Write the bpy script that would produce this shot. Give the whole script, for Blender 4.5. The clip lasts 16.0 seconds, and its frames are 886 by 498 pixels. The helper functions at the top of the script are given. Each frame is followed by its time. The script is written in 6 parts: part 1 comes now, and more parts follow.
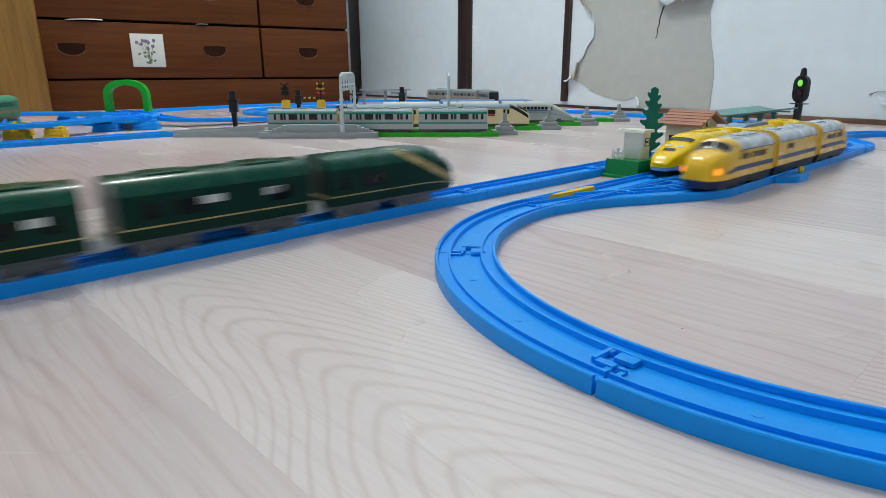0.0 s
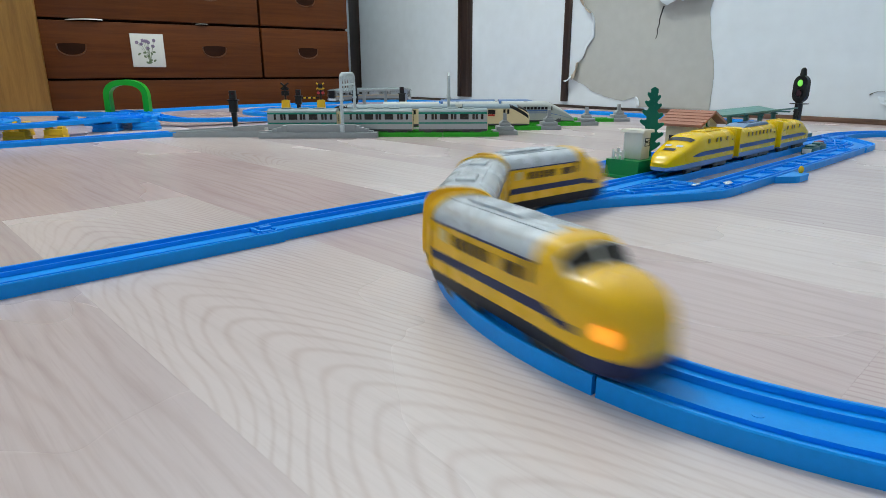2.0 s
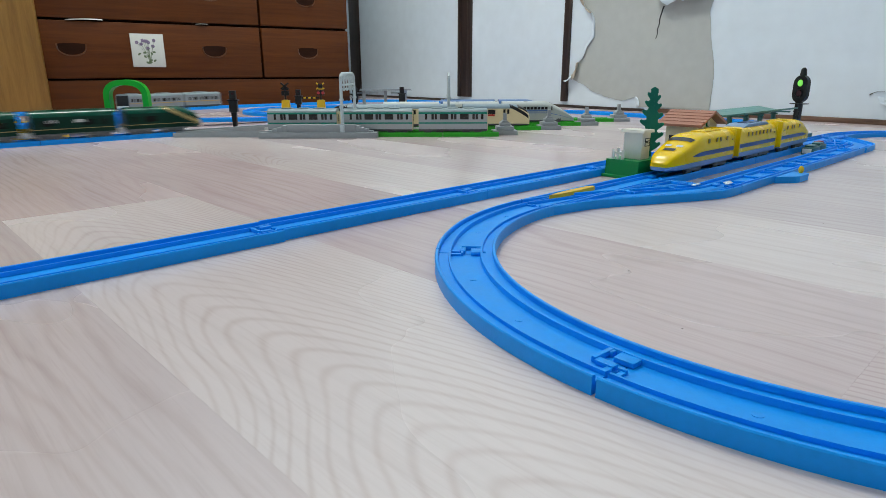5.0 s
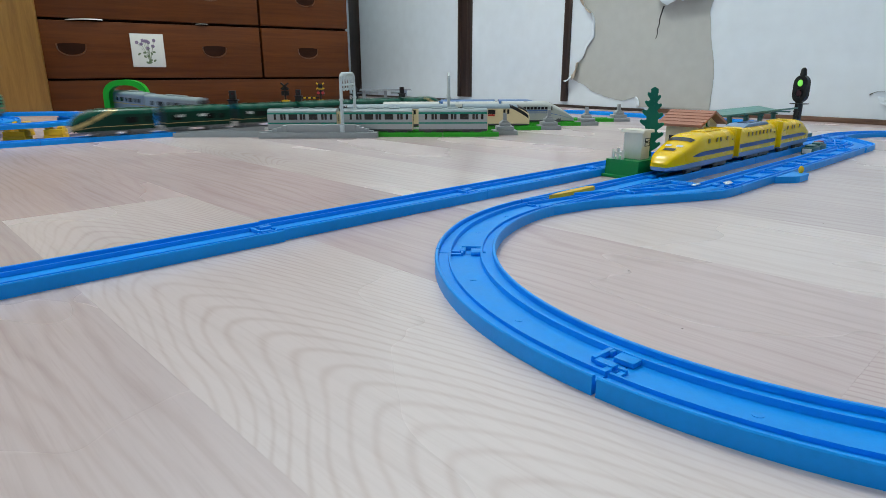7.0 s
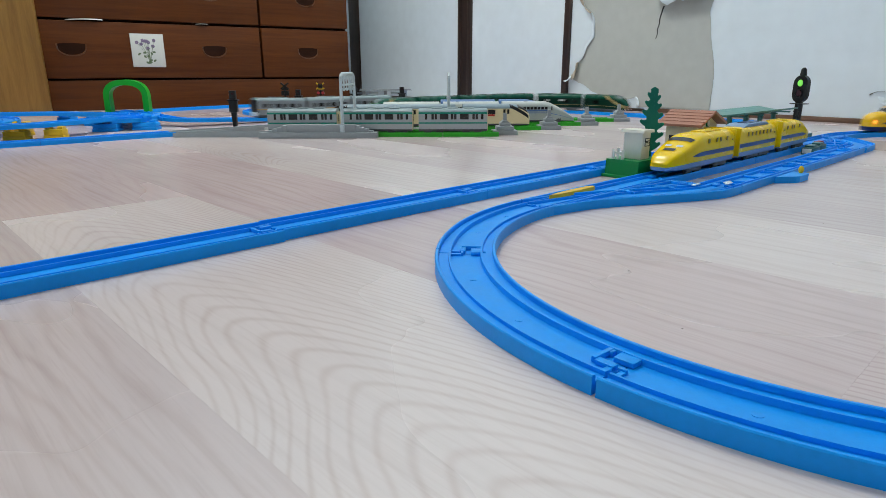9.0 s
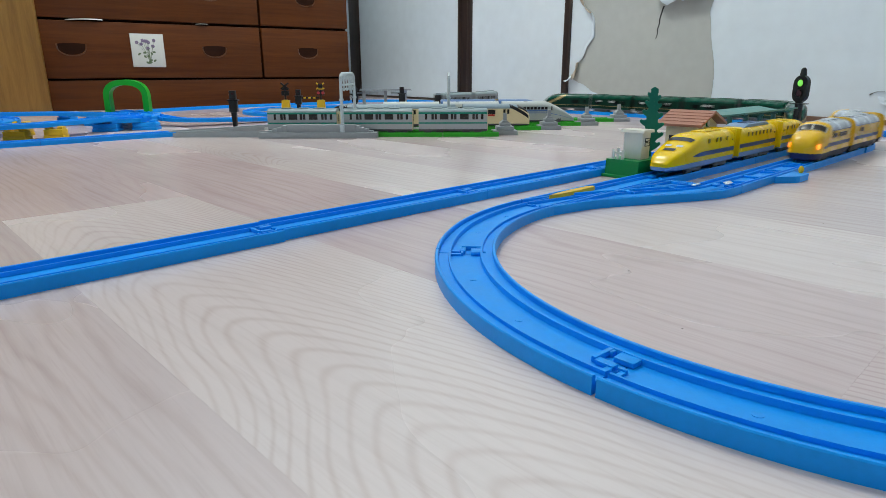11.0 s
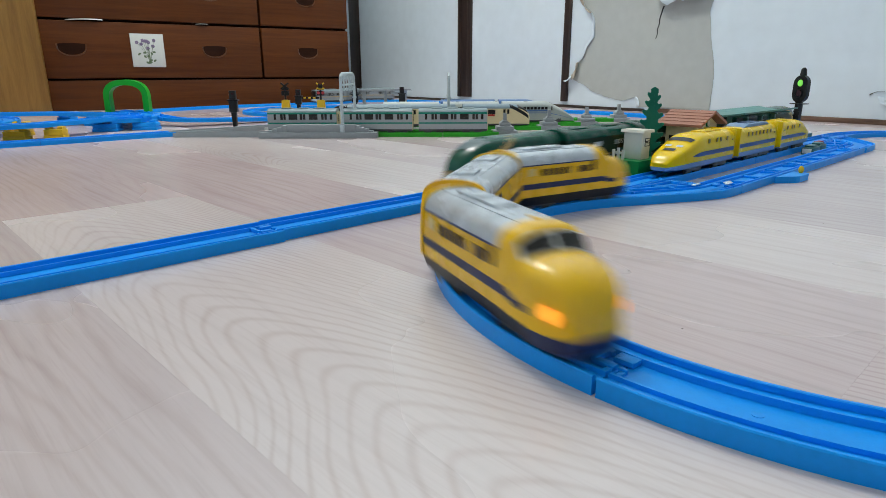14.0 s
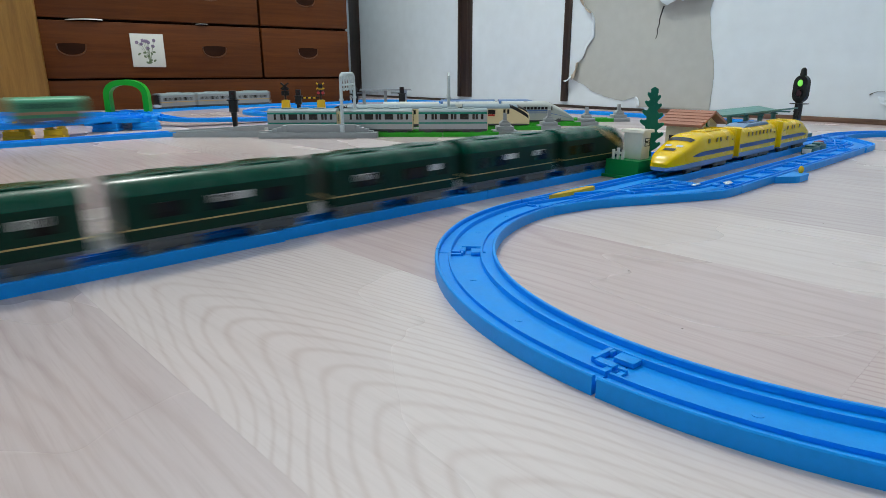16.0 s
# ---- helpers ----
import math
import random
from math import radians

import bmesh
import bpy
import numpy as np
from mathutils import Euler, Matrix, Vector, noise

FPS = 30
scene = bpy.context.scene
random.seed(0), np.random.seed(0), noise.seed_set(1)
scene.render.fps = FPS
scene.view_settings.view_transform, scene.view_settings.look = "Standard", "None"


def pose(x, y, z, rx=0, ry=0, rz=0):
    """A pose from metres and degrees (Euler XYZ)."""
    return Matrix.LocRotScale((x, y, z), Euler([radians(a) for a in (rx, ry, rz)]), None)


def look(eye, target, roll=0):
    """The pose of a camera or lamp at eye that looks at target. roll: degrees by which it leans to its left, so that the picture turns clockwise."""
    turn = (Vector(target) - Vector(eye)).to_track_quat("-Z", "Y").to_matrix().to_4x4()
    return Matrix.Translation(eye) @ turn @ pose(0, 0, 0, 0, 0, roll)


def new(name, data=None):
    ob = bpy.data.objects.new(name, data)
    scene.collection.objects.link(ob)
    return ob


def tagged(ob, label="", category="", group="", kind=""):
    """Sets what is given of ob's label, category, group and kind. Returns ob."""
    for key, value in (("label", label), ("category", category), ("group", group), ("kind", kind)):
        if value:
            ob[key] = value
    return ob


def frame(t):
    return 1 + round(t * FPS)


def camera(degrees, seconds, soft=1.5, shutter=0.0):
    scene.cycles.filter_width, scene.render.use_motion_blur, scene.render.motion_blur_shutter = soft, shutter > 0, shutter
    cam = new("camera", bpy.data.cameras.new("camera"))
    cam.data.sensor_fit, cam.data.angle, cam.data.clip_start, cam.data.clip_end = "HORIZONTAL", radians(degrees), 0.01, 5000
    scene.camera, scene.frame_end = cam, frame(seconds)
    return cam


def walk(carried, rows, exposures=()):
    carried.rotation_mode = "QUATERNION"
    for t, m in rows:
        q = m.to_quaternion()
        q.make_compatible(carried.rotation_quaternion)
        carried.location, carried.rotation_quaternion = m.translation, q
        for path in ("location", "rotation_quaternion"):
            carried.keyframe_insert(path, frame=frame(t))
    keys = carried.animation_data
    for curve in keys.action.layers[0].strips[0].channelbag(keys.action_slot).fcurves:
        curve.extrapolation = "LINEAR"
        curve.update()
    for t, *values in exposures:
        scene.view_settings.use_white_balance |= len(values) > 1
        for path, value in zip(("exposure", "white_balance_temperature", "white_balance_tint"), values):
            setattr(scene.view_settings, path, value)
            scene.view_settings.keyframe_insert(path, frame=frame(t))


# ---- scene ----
cam = camera(71.75, 16.0, soft=0.55, shutter=1.3)
EYE = (0.0, 0.0, 0.1156)
VIEW = look(EYE, (0.0, math.cos(0.2803), 0.1156 - math.sin(0.2803)), -0.12)
walk(cam, [(0.0, VIEW), (16.0, VIEW)], exposures=[(0.0, -0.10), (2.1, -0.10), (2.5, -0.22), (3.0, -0.42), (3.5, -0.37), (3.8, -0.20), (4.0, -0.12), (14.2, -0.12), (14.5, -0.16), (15.0, -0.34), (15.5, -0.30), (15.9, -0.16), (16.0, -0.14)])

# ---------------------------------------------------------------- world and lamps
world = bpy.data.worlds.new("world")
scene.world = world
world.use_nodes = True
world.node_tree.nodes["Background"].inputs[0].default_value = (0.75, 0.82, 0.95, 1)
world.node_tree.nodes["Background"].inputs[1].default_value = 0.05


LAMP_AT = (-0.45, 1.52, 2.30)
lamp_data = bpy.data.lights.new("ceiling_lamp_light", "POINT")
lamp_data.energy, lamp_data.color, lamp_data.shadow_soft_size = 72, (0.95, 0.985, 0.945), 0.20
lamp_light = new("ceiling_lamp_light", lamp_data)
lamp_light.location = (LAMP_AT[0], LAMP_AT[1], 2.02)


# ---------------------------------------------------------------- materials
def mat(name, colour, rough=0.5, metal=0.0, vary=0.06, scale=40.0, bump=0.0, bump_scale=300.0, emit=None, strength=0.0, coat=0.0, spec=0.35):
    """A surface with a coarse and a fine variation of its colour, uneven gloss and a fine relief."""
    m = bpy.data.materials.new(name)
    m.use_nodes = True
    nt = m.node_tree
    b = nt.nodes["Principled BSDF"]
    b.inputs["Roughness"].default_value, b.inputs["Metallic"].default_value = rough, metal
    b.inputs["Coat Weight"].default_value, b.inputs["Specular IOR Level"].default_value = coat, spec
    tc = nt.nodes.new("ShaderNodeTexCoord")
    n1, n2 = nt.nodes.new("ShaderNodeTexNoise"), nt.nodes.new("ShaderNodeTexNoise")
    n1.inputs["Scale"].default_value, n1.inputs["Detail"].default_value = scale, 6
    n2.inputs["Scale"].default_value, n2.inputs["Detail"].default_value = scale * 9, 3
    add = nt.nodes.new("ShaderNodeMath")
    add.operation = "ADD"
    ramp = nt.nodes.new("ShaderNodeMapRange")
    ramp.inputs["From Min"].default_value, ramp.inputs["From Max"].default_value = 0.6, 1.4
    ramp.inputs["To Min"].default_value, ramp.inputs["To Max"].default_value = 1 - vary, 1 + vary
    mul = nt.nodes.new("ShaderNodeVectorMath")
    mul.operation = "SCALE"
    mul.inputs[0].default_value = colour[:3]
    for n in (n1, n2):
        nt.links.new(tc.outputs["Object"], n.inputs["Vector"])
    nt.links.new(n1.outputs[0], add.inputs[0])
    nt.links.new(n2.outputs[0], add.inputs[1])
    nt.links.new(add.outputs[0], ramp.inputs[0])
    nt.links.new(ramp.outputs[0], mul.inputs["Scale"])
    nt.links.new(mul.outputs[0], b.inputs["Base Color"])
    rr = nt.nodes.new("ShaderNodeMapRange")
    rr.inputs["From Min"].default_value, rr.inputs["From Max"].default_value = 0.3, 0.7
    rr.inputs["To Min"].default_value, rr.inputs["To Max"].default_value = max(0.02, rough - 0.07), min(1, rough + 0.07)
    nt.links.new(n1.outputs[0], rr.inputs[0])
    nt.links.new(rr.outputs[0], b.inputs["Roughness"])
    if bump:
        n3, bp = nt.nodes.new("ShaderNodeTexNoise"), nt.nodes.new("ShaderNodeBump")
        n3.inputs["Scale"].default_value = bump_scale
        bp.inputs["Strength"].default_value, bp.inputs["Distance"].default_value = bump, 0.001
        nt.links.new(tc.outputs["Object"], n3.inputs["Vector"])
        nt.links.new(n3.outputs[0], bp.inputs["Height"])
        nt.links.new(bp.outputs[0], b.inputs["Normal"])
    if emit:
        b.inputs["Emission Color"].default_value, b.inputs["Emission Strength"].default_value = (*emit, 1), strength
    return m


RAIL_BLUE = mat("rail_blue_plastic", (0.002, 0.325, 0.96), 0.40, spec=0.26, vary=0.05, bump=0.05, bump_scale=900)
RAIL_GREEN = mat("rail_green_plastic", (0.03, 0.42, 0.02), 0.4)
GREY_PLASTIC = mat("grey_plastic", (0.33, 0.36, 0.38), 0.45)
LIGHT_GREY = mat("light_grey_plastic", (0.5, 0.56, 0.58), 0.4)
DARK_GREY = mat("dark_grey_plastic", (0.11, 0.12, 0.13), 0.45)
BLACK = mat("black_plastic", (0.010, 0.011, 0.012), 0.4)
YELLOW = mat("yellow_paint", (0.90, 0.53, 0.005), 0.28, coat=0.3, vary=0.03)
YELLOW_BRIGHT = mat("lemon_paint", (0.93, 0.625, 0.0), 0.26, coat=0.05, spec=0.22, vary=0.012)
PIER_YELLOW = mat("pier_yellow_plastic", (0.80, 0.50, 0.02), 0.4)
# near black instead of navy: the shade under the car is in the colour
UNDER_SHADE = mat("underframe_shade_paint", (0.010, 0.011, 0.016), 0.45)
NAVY = mat("navy_paint", (0.012, 0.022, 0.09), 0.35)
LINE_BLUE = mat("line_blue_paint", (0.035, 0.085, 0.20), 0.35)
STEEL_BLUE = mat("steel_blue_paint", (0.10, 0.20, 0.42), 0.35)
SILVER = mat("silver_paint", (0.58, 0.63, 0.68), 0.26, metal=0.30)
WINDOW_DARK = mat("window_print", (0.03, 0.028, 0.025), 0.25)
WINDOW_BROWN_DARK = mat("window_dark_brown_print", (0.085, 0.050, 0.012), 0.3)
WINDOW_WHITE_YELLOW = mat("pale_yellow_print", (0.80, 0.62, 0.22), 0.3)
WINDOW_WHITE = mat("pale_pane_paint", (0.7, 0.72, 0.7), 0.3)
GREEN_DARK = mat("deep_green_paint", (0.002, 0.030, 0.019), 0.36, coat=0.03, spec=0.13, vary=0.05)
GOLD = mat("gold_paint", (0.48, 0.36, 0.15), 0.3, metal=0.4)
WHITE = mat("white_plastic", (0.75, 0.75, 0.72), 0.4, vary=0.03)
CREAM = mat("cream_plastic", (0.80, 0.69, 0.41), 0.4, vary=0.03)
TEAL = mat("teal_paint", (0.0, 0.25, 0.17), 0.35)
TREE_GREEN = mat("tree_green_plastic", (0.002, 0.17, 0.11), 0.42)
BASE_GREEN = mat("base_green_plastic", (0.002, 0.24, 0.055), 0.38)
ARCH_GREEN = mat("arch_green_plastic", (0.004, 0.44, 0.02), 0.4)
ROOF_RED = mat("terracotta_plastic", (0.40, 0.175, 0.115), 0.5)
ROOF_TEAL = mat("sea_green_plastic", (0.10, 0.27, 0.25), 0.45)
WAGON_GREEN = mat("wagon_green_paint", (0.05, 0.22, 0.11), 0.4)
BROWN_PLASTIC = mat("brown_plastic", (0.16, 0.07, 0.04), 0.5)
RED = mat("red_paint", (0.5, 0.03, 0.02), 0.35)
LAMP_ORANGE = mat("headlamp_glow", (1, 0.5, 0.1), 0.3, emit=(1.0, 0.27, 0.01), strength=1.7)
LAMP_GREEN = mat("signal_lamp_glow", (0.2, 0.9, 0.2), 0.3, emit=(0.36, 0.95, 0.04), strength=0.42)
LAMP_OFF = mat("signal_lamp_dark", (0.05, 0.02, 0.025), 0.15)
CLEAR_WHITE = mat("rail_stop_white", (0.8, 0.85, 0.85), 0.3)


def wood(name, dark, light, rough, axis_scale, coarse=3.0, coat=0.0):
    """Wood with long stretched grain."""
    m = bpy.data.materials.new(name)
    m.use_nodes = True
    nt = m.node_tree
    b = nt.nodes["Principled BSDF"]
    b.inputs["Roughness"].default_value, b.inputs["Coat Weight"].default_value = rough, coat
    tc, mp = nt.nodes.new("ShaderNodeTexCoord"), nt.nodes.new("ShaderNodeMapping")
    mp.inputs["Scale"].default_value = axis_scale
    info = nt.nodes.new("ShaderNodeObjectInfo")
    off = nt.nodes.new("ShaderNodeVectorMath")
    off.operation = "MULTIPLY_ADD"
    off.inputs[0].default_value = (7, 3, 5)
    n1, n2 = nt.nodes.new("ShaderNodeTexNoise"), nt.nodes.new("ShaderNodeTexNoise")
    n1.inputs["Scale"].default_value, n1.inputs["Detail"].default_value, n1.inputs["Distortion"].default_value = coarse, 8, 0.8
    n2.inputs["Scale"].default_value, n2.inputs["Detail"].default_value = coarse * 12, 4
    mix = nt.nodes.new("ShaderNodeMath")
    mix.operation = "MULTIPLY_ADD"
    mix.inputs[1].default_value = 0.35
    ramp = nt.nodes.new("ShaderNodeValToRGB")
    ramp.color_ramp.elements[0].position, ramp.color_ramp.elements[1].position = 0.45, 0.95
    ramp.color_ramp.elements[0].color, ramp.color_ramp.elements[1].color = (*dark, 1), (*light, 1)
    nt.links.new(tc.outputs["Object"], mp.inputs[0])
    nt.links.new(info.outputs["Random"], off.inputs[1])
    nt.links.new(mp.outputs[0], off.inputs[2])
    for n in (n1, n2):
        nt.links.new(off.outputs[0], n.inputs["Vector"])
    nt.links.new(n2.outputs[0], mix.inputs[0])
    nt.links.new(n1.outputs[0], mix.inputs[2])
    nt.links.new(mix.outputs[0], ramp.inputs[0])
    nt.links.new(ramp.outputs[0], b.inputs["Base Color"])
    bp = nt.nodes.new("ShaderNodeBump")
    bp.inputs["Strength"].default_value, bp.inputs["Distance"].default_value = 0.08, 0.002
    nt.links.new(n2.outputs[0], bp.inputs["Height"])
    nt.links.new(bp.outputs[0], b.inputs["Normal"])
    return m


CHEST_WOOD = wood("chest_wood", (0.080, 0.0205, 0.0028), (0.138, 0.0380, 0.0056), 0.42, (1.2, 22, 22), coarse=3.0, coat=0.05)
# chest wood darkened to stand for shade in drawer gaps and grip hollows
CHEST_SHADE = wood("chest_shadow_wood", (0.018, 0.005, 0.002), (0.035, 0.010, 0.003), 0.8, (1.5, 18, 18))
PINE = wood("pine_wood", (0.22, 0.105, 0.016), (0.36, 0.185, 0.034), 0.5, (14, 14, 1.2), coat=0.03)
CHEST_WOOD.node_tree.nodes["Principled BSDF"].inputs["Specular IOR Level"].default_value = 0.25
CHEST_SHADE.node_tree.nodes["Principled BSDF"].inputs["Specular IOR Level"].default_value = 0.15
BATTEN = wood("dark_batten_wood", (0.018, 0.010, 0.008), (0.06, 0.035, 0.026), 0.5, (20, 20, 1.5))
SKIRT_WOOD = wood("skirting_wood", (0.10, 0.05, 0.03), (0.24, 0.14, 0.09), 0.5, (1.5, 20, 20))


def laminate(name, arched, tints):
    """Pale printed wood. Arched planks have nested growth lines along their length, the others run straight;
    tints are the darker and the lighter tone, and each plank takes its own mixture."""
    m = bpy.data.materials.new(name)
    m.use_nodes = True
    nt = m.node_tree
    b = nt.nodes["Principled BSDF"]
    N, K = nt.nodes.new, nt.links.new

    def calc(op, a, c=None, d=None):
        n = N("ShaderNodeMath")
        n.operation = op
        for i, v in enumerate((a, c, d)):
            if v is None:
                continue
            if isinstance(v, (int, float)):
                n.inputs[i].default_value = v
            else:
                K(v, n.inputs[i])
        return n.outputs[0]

    def span(v, lo, hi, to0=0.0, to1=1.0):
        n = N("ShaderNodeMapRange")
        for k, x in (("From Min", lo), ("From Max", hi), ("To Min", to0), ("To Max", to1)):
            n.inputs[k].default_value = x
        K(v, n.inputs[0])
        return n.outputs[0]
    tc, info = N("ShaderNodeTexCoord"), N("ShaderNodeObjectInfo")
    off = N("ShaderNodeVectorMath")
    off.operation = "MULTIPLY_ADD"
    off.inputs[1].default_value = (13.0, 9.0, 5.0)
    K(info.outputs["Random"], off.inputs[0])
    K(tc.outputs["Object"], off.inputs[2])

    def noise(scale, detail, rough=0.5):
        mp, n = N("ShaderNodeMapping"), N("ShaderNodeTexNoise")
        mp.inputs["Scale"].default_value = scale
        n.inputs["Scale"].default_value, n.inputs["Detail"].default_value, n.inputs["Roughness"].default_value = 1.0, detail, rough
        K(off.outputs[0], mp.inputs[0])
        K(mp.outputs[0], n.inputs["Vector"])
        return n.outputs[0]
    sep = N("ShaderNodeSeparateXYZ")
    K(tc.outputs["Object"], sep.inputs[0])
    x, y = sep.outputs[0], sep.outputs[1]
    bend, wob = noise((6.0, 10.0, 1.0), 1.0), noise((34.0, 60.0, 1.0), 1.5)
    if arched:
        yy = calc("ADD", y, -0.034)
        yy = calc("MULTIPLY_ADD", calc("SUBTRACT", bend, 0.5), 0.030, yy)
        rise = calc("POWER", calc("MULTIPLY_ADD", yy, yy, 0.00003), 0.78)
        along = calc("MULTIPLY_ADD", rise, 13.5, x)
        spread = calc("MULTIPLY_ADD", calc("SUBTRACT", wob, 0.5), 0.008, along)
        phase = calc("MULTIPLY", calc("MULTIPLY_ADD", calc("SUBTRACT", bend, 0.5), 0.08, spread), 6.283 / 0.0215)
    else:
        across = calc("MULTIPLY_ADD", calc("SUBTRACT", noise((2.2, 11.0, 1.0), 2.5), 0.5), 0.11, y)
        phase = calc("MULTIPLY", calc("MULTIPLY_ADD", calc("SUBTRACT", wob, 0.5), 0.004, across), 6.283 / 0.0125)
    line = calc("POWER", span(calc("SINE", phase), -0.30, 1.0), 2.6)
    fade = span(noise((5.0, 14.0, 1.0), 2.0), 0.33, 0.62, 0.35, 1.0)
    fine = noise((6.0, 190.0, 1.0), 5.0, 0.6)
    pores = noise((28.0, 620.0, 1.0), 3.0, 0.6)
    patch_ = noise((3.0, 5.0, 3.0), 3.0)
    tint = N("ShaderNodeValToRGB")
    e = tint.color_ramp.elements
    e[0].position, e[0].color = 0.15, (*tints[0], 1)
    e[1].position, e[1].color = 0.85, (*tints[1], 1)
    K(calc("MULTIPLY_ADD", info.outputs["Random"], 0.5, calc("MULTIPLY_ADD", patch_, 1.0, -0.25)), tint.inputs[0])

    def dye(base, colour, amount):
        n = N("ShaderNodeMixRGB")
        n.blend_type = "MULTIPLY"
        n.inputs[2].default_value = (*colour, 1)
        K(amount, n.inputs[0])
        K(base, n.inputs[1])
        return n.outputs[0]
    c = dye(tint.outputs[0], (0.80, 0.735, 0.715), calc("MULTIPLY", calc("MULTIPLY", line, fade), 0.66 if arched else 0.42))
    c = dye(c, (0.83, 0.80, 0.79), span(fine, 0.45, 0.75, 0.0, 0.40 if arched else 0.75))
    c = dye(c, (0.91, 0.885, 0.88), span(pores, 0.52, 0.70, 0.0, 0.6))
    K(c, b.inputs["Base Color"])
    K(span(patch_, 0.3, 0.7, 0.19, 0.31), b.inputs["Roughness"])
    bp = N("ShaderNodeBump")
    bp.inputs["Strength"].default_value, bp.inputs["Distance"].default_value = 0.10, 0.0004
    K(fine, bp.inputs["Height"])
    K(bp.outputs[0], b.inputs["Normal"])
    return m


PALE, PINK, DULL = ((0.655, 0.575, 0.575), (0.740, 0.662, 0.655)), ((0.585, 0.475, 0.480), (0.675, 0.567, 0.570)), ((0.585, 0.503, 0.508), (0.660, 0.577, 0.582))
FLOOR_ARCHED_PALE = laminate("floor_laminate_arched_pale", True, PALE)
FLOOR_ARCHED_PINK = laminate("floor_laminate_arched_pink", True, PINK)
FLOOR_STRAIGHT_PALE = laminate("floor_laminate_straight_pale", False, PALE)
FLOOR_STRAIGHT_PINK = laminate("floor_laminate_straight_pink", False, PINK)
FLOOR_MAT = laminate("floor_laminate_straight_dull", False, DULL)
PAPER = mat("white_wall_paper", (0.775, 0.865, 0.93), 0.75, vary=0.05, scale=2.2, bump=0.25, bump_scale=60)
TORN = mat("bare_board", (0.525, 0.545, 0.52), 0.85, vary=0.07, scale=3.0, bump=0.3, bump_scale=80)
CEILING_MAT = mat("ceiling_board", (0.80, 0.80, 0.78), 0.8, scale=2)


# ---------------------------------------------------------------- mesh helpers
def mesh_of(bm, name, material, smooth=True):
    me = bpy.data.meshes.new(name)
    bmesh.ops.recalc_face_normals(bm, faces=bm.faces[:])
    bm.to_mesh(me)
    bm.free()
    me.materials.append(material)
    if smooth:
        me.polygons.foreach_set("use_smooth", [True] * len(me.polygons))
        me.set_sharp_from_angle(angle=radians(35))
    return me


def part(name, bm, material, parent, label="", smooth=True):
    """Link a bmesh as one mesh object under a thing or a part."""
    ob = new(name, mesh_of(bm, name, material, smooth))
    if parent is not None:
        ob.parent = parent
    return tagged(ob, label)


def empty(name, m, label, category, group=""):
    ob = new(name)
    ob.empty_display_size = 0.02
    ob.matrix_world = m
    return tagged(ob, label, category, group)


def box(bm, x0, x1, y0, y1, z0, z1, bevel=0.0, m=None, segments=2):
    r = bmesh.ops.create_cube(bm, size=1)
    vs = r["verts"]
    mm = Matrix.Translation(((x0 + x1) / 2, (y0 + y1) / 2, (z0 + z1) / 2)) @ Matrix.Diagonal((x1 - x0, y1 - y0, z1 - z0, 1))
    bmesh.ops.transform(bm, matrix=mm, verts=vs)
    if bevel:
        es = list({e for v in vs for e in v.link_edges})
        r = bmesh.ops.bevel(bm, geom=es, offset=bevel, segments=segments, affect="EDGES", profile=0.5)
        vs = list({v for f in r["faces"] for v in f.verts} | {v for v in vs if v.is_valid})
    if m is not None:
        bmesh.ops.transform(bm, matrix=m, verts=vs)
    return bm


def abox(x0, x1, y0, y1, z0, z1, bevel=0.0, m=None):
    return box(bmesh.new(), x0, x1, y0, y1, z0, z1, bevel, m)


def rod(bm, a, b, r0, r1=None, n=12):
    a, b = Vector(a), Vector(b)
    d = b - a
    r = bmesh.ops.create_cone(bm, cap_ends=True, segments=n, radius1=r0, radius2=r0 if r1 is None else r1, depth=d.length)
    bmesh.ops.transform(bm, matrix=Matrix.Translation((a + b) / 2) @ d.to_track_quat("Z", "Y").to_matrix().to_4x4(), verts=r["verts"])
    return bm


def arod(a, b, r0, r1=None, n=12):
    return rod(bmesh.new(), a, b, r0, r1, n)


def prism(outline, y0, y1, bm=None):
    """An outline in x, z pushed from y0 to y1."""
    bm = bm or bmesh.new()
    a = [bm.verts.new((x, y0, z)) for x, z in outline]
    b = [bm.verts.new((x, y1, z)) for x, z in outline]
    bm.faces.new(a)
    bm.faces.new(b[::-1])
    for i in range(len(a)):
        j = (i + 1) % len(a)
        bm.faces.new((a[i], b[i], b[j], a[j]))
    return bm


def sweep(profile, stations, bm=None, closed=False):
    """A profile of (across, up) carried along stations of (x, y, z, heading)."""
    bm = bm or bmesh.new()
    rings = []
    for x, y, z, h in stations:
        nx, ny = -math.sin(h), math.cos(h)
        rings.append([bm.verts.new((x + nx * a, y + ny * a, z + u)) for a, u in profile])
    k = len(profile)
    for r0, r1 in zip(rings, rings[1:]):
        for i in range(k):
            j = (i + 1) % k
            bm.faces.new((r0[i], r0[j], r1[j], r1[i]))
    bm.faces.new(rings[0])
    bm.faces.new(rings[-1][::-1])
    return bm


# ---------------------------------------------------------------- track plan
HEAD = 0.7593
DR = Vector((math.cos(HEAD), math.sin(HEAD)))
DN = Vector((-math.sin(HEAD), math.cos(HEAD)))
R = 0.2165
HALF, RAIL_H = 0.019, 0.0082
L = 0.216


def on(s, off):
    p = DR * s + DN * off
    return (p.x, p.y)


def arc(centre, r, a0, a1, n=10):
    return [(centre[0] + r * math.cos(a0 + (a1 - a0) * i / n), centre[1] + r * math.sin(a0 + (a1 - a0) * i / n)) for i in range(n + 1)]


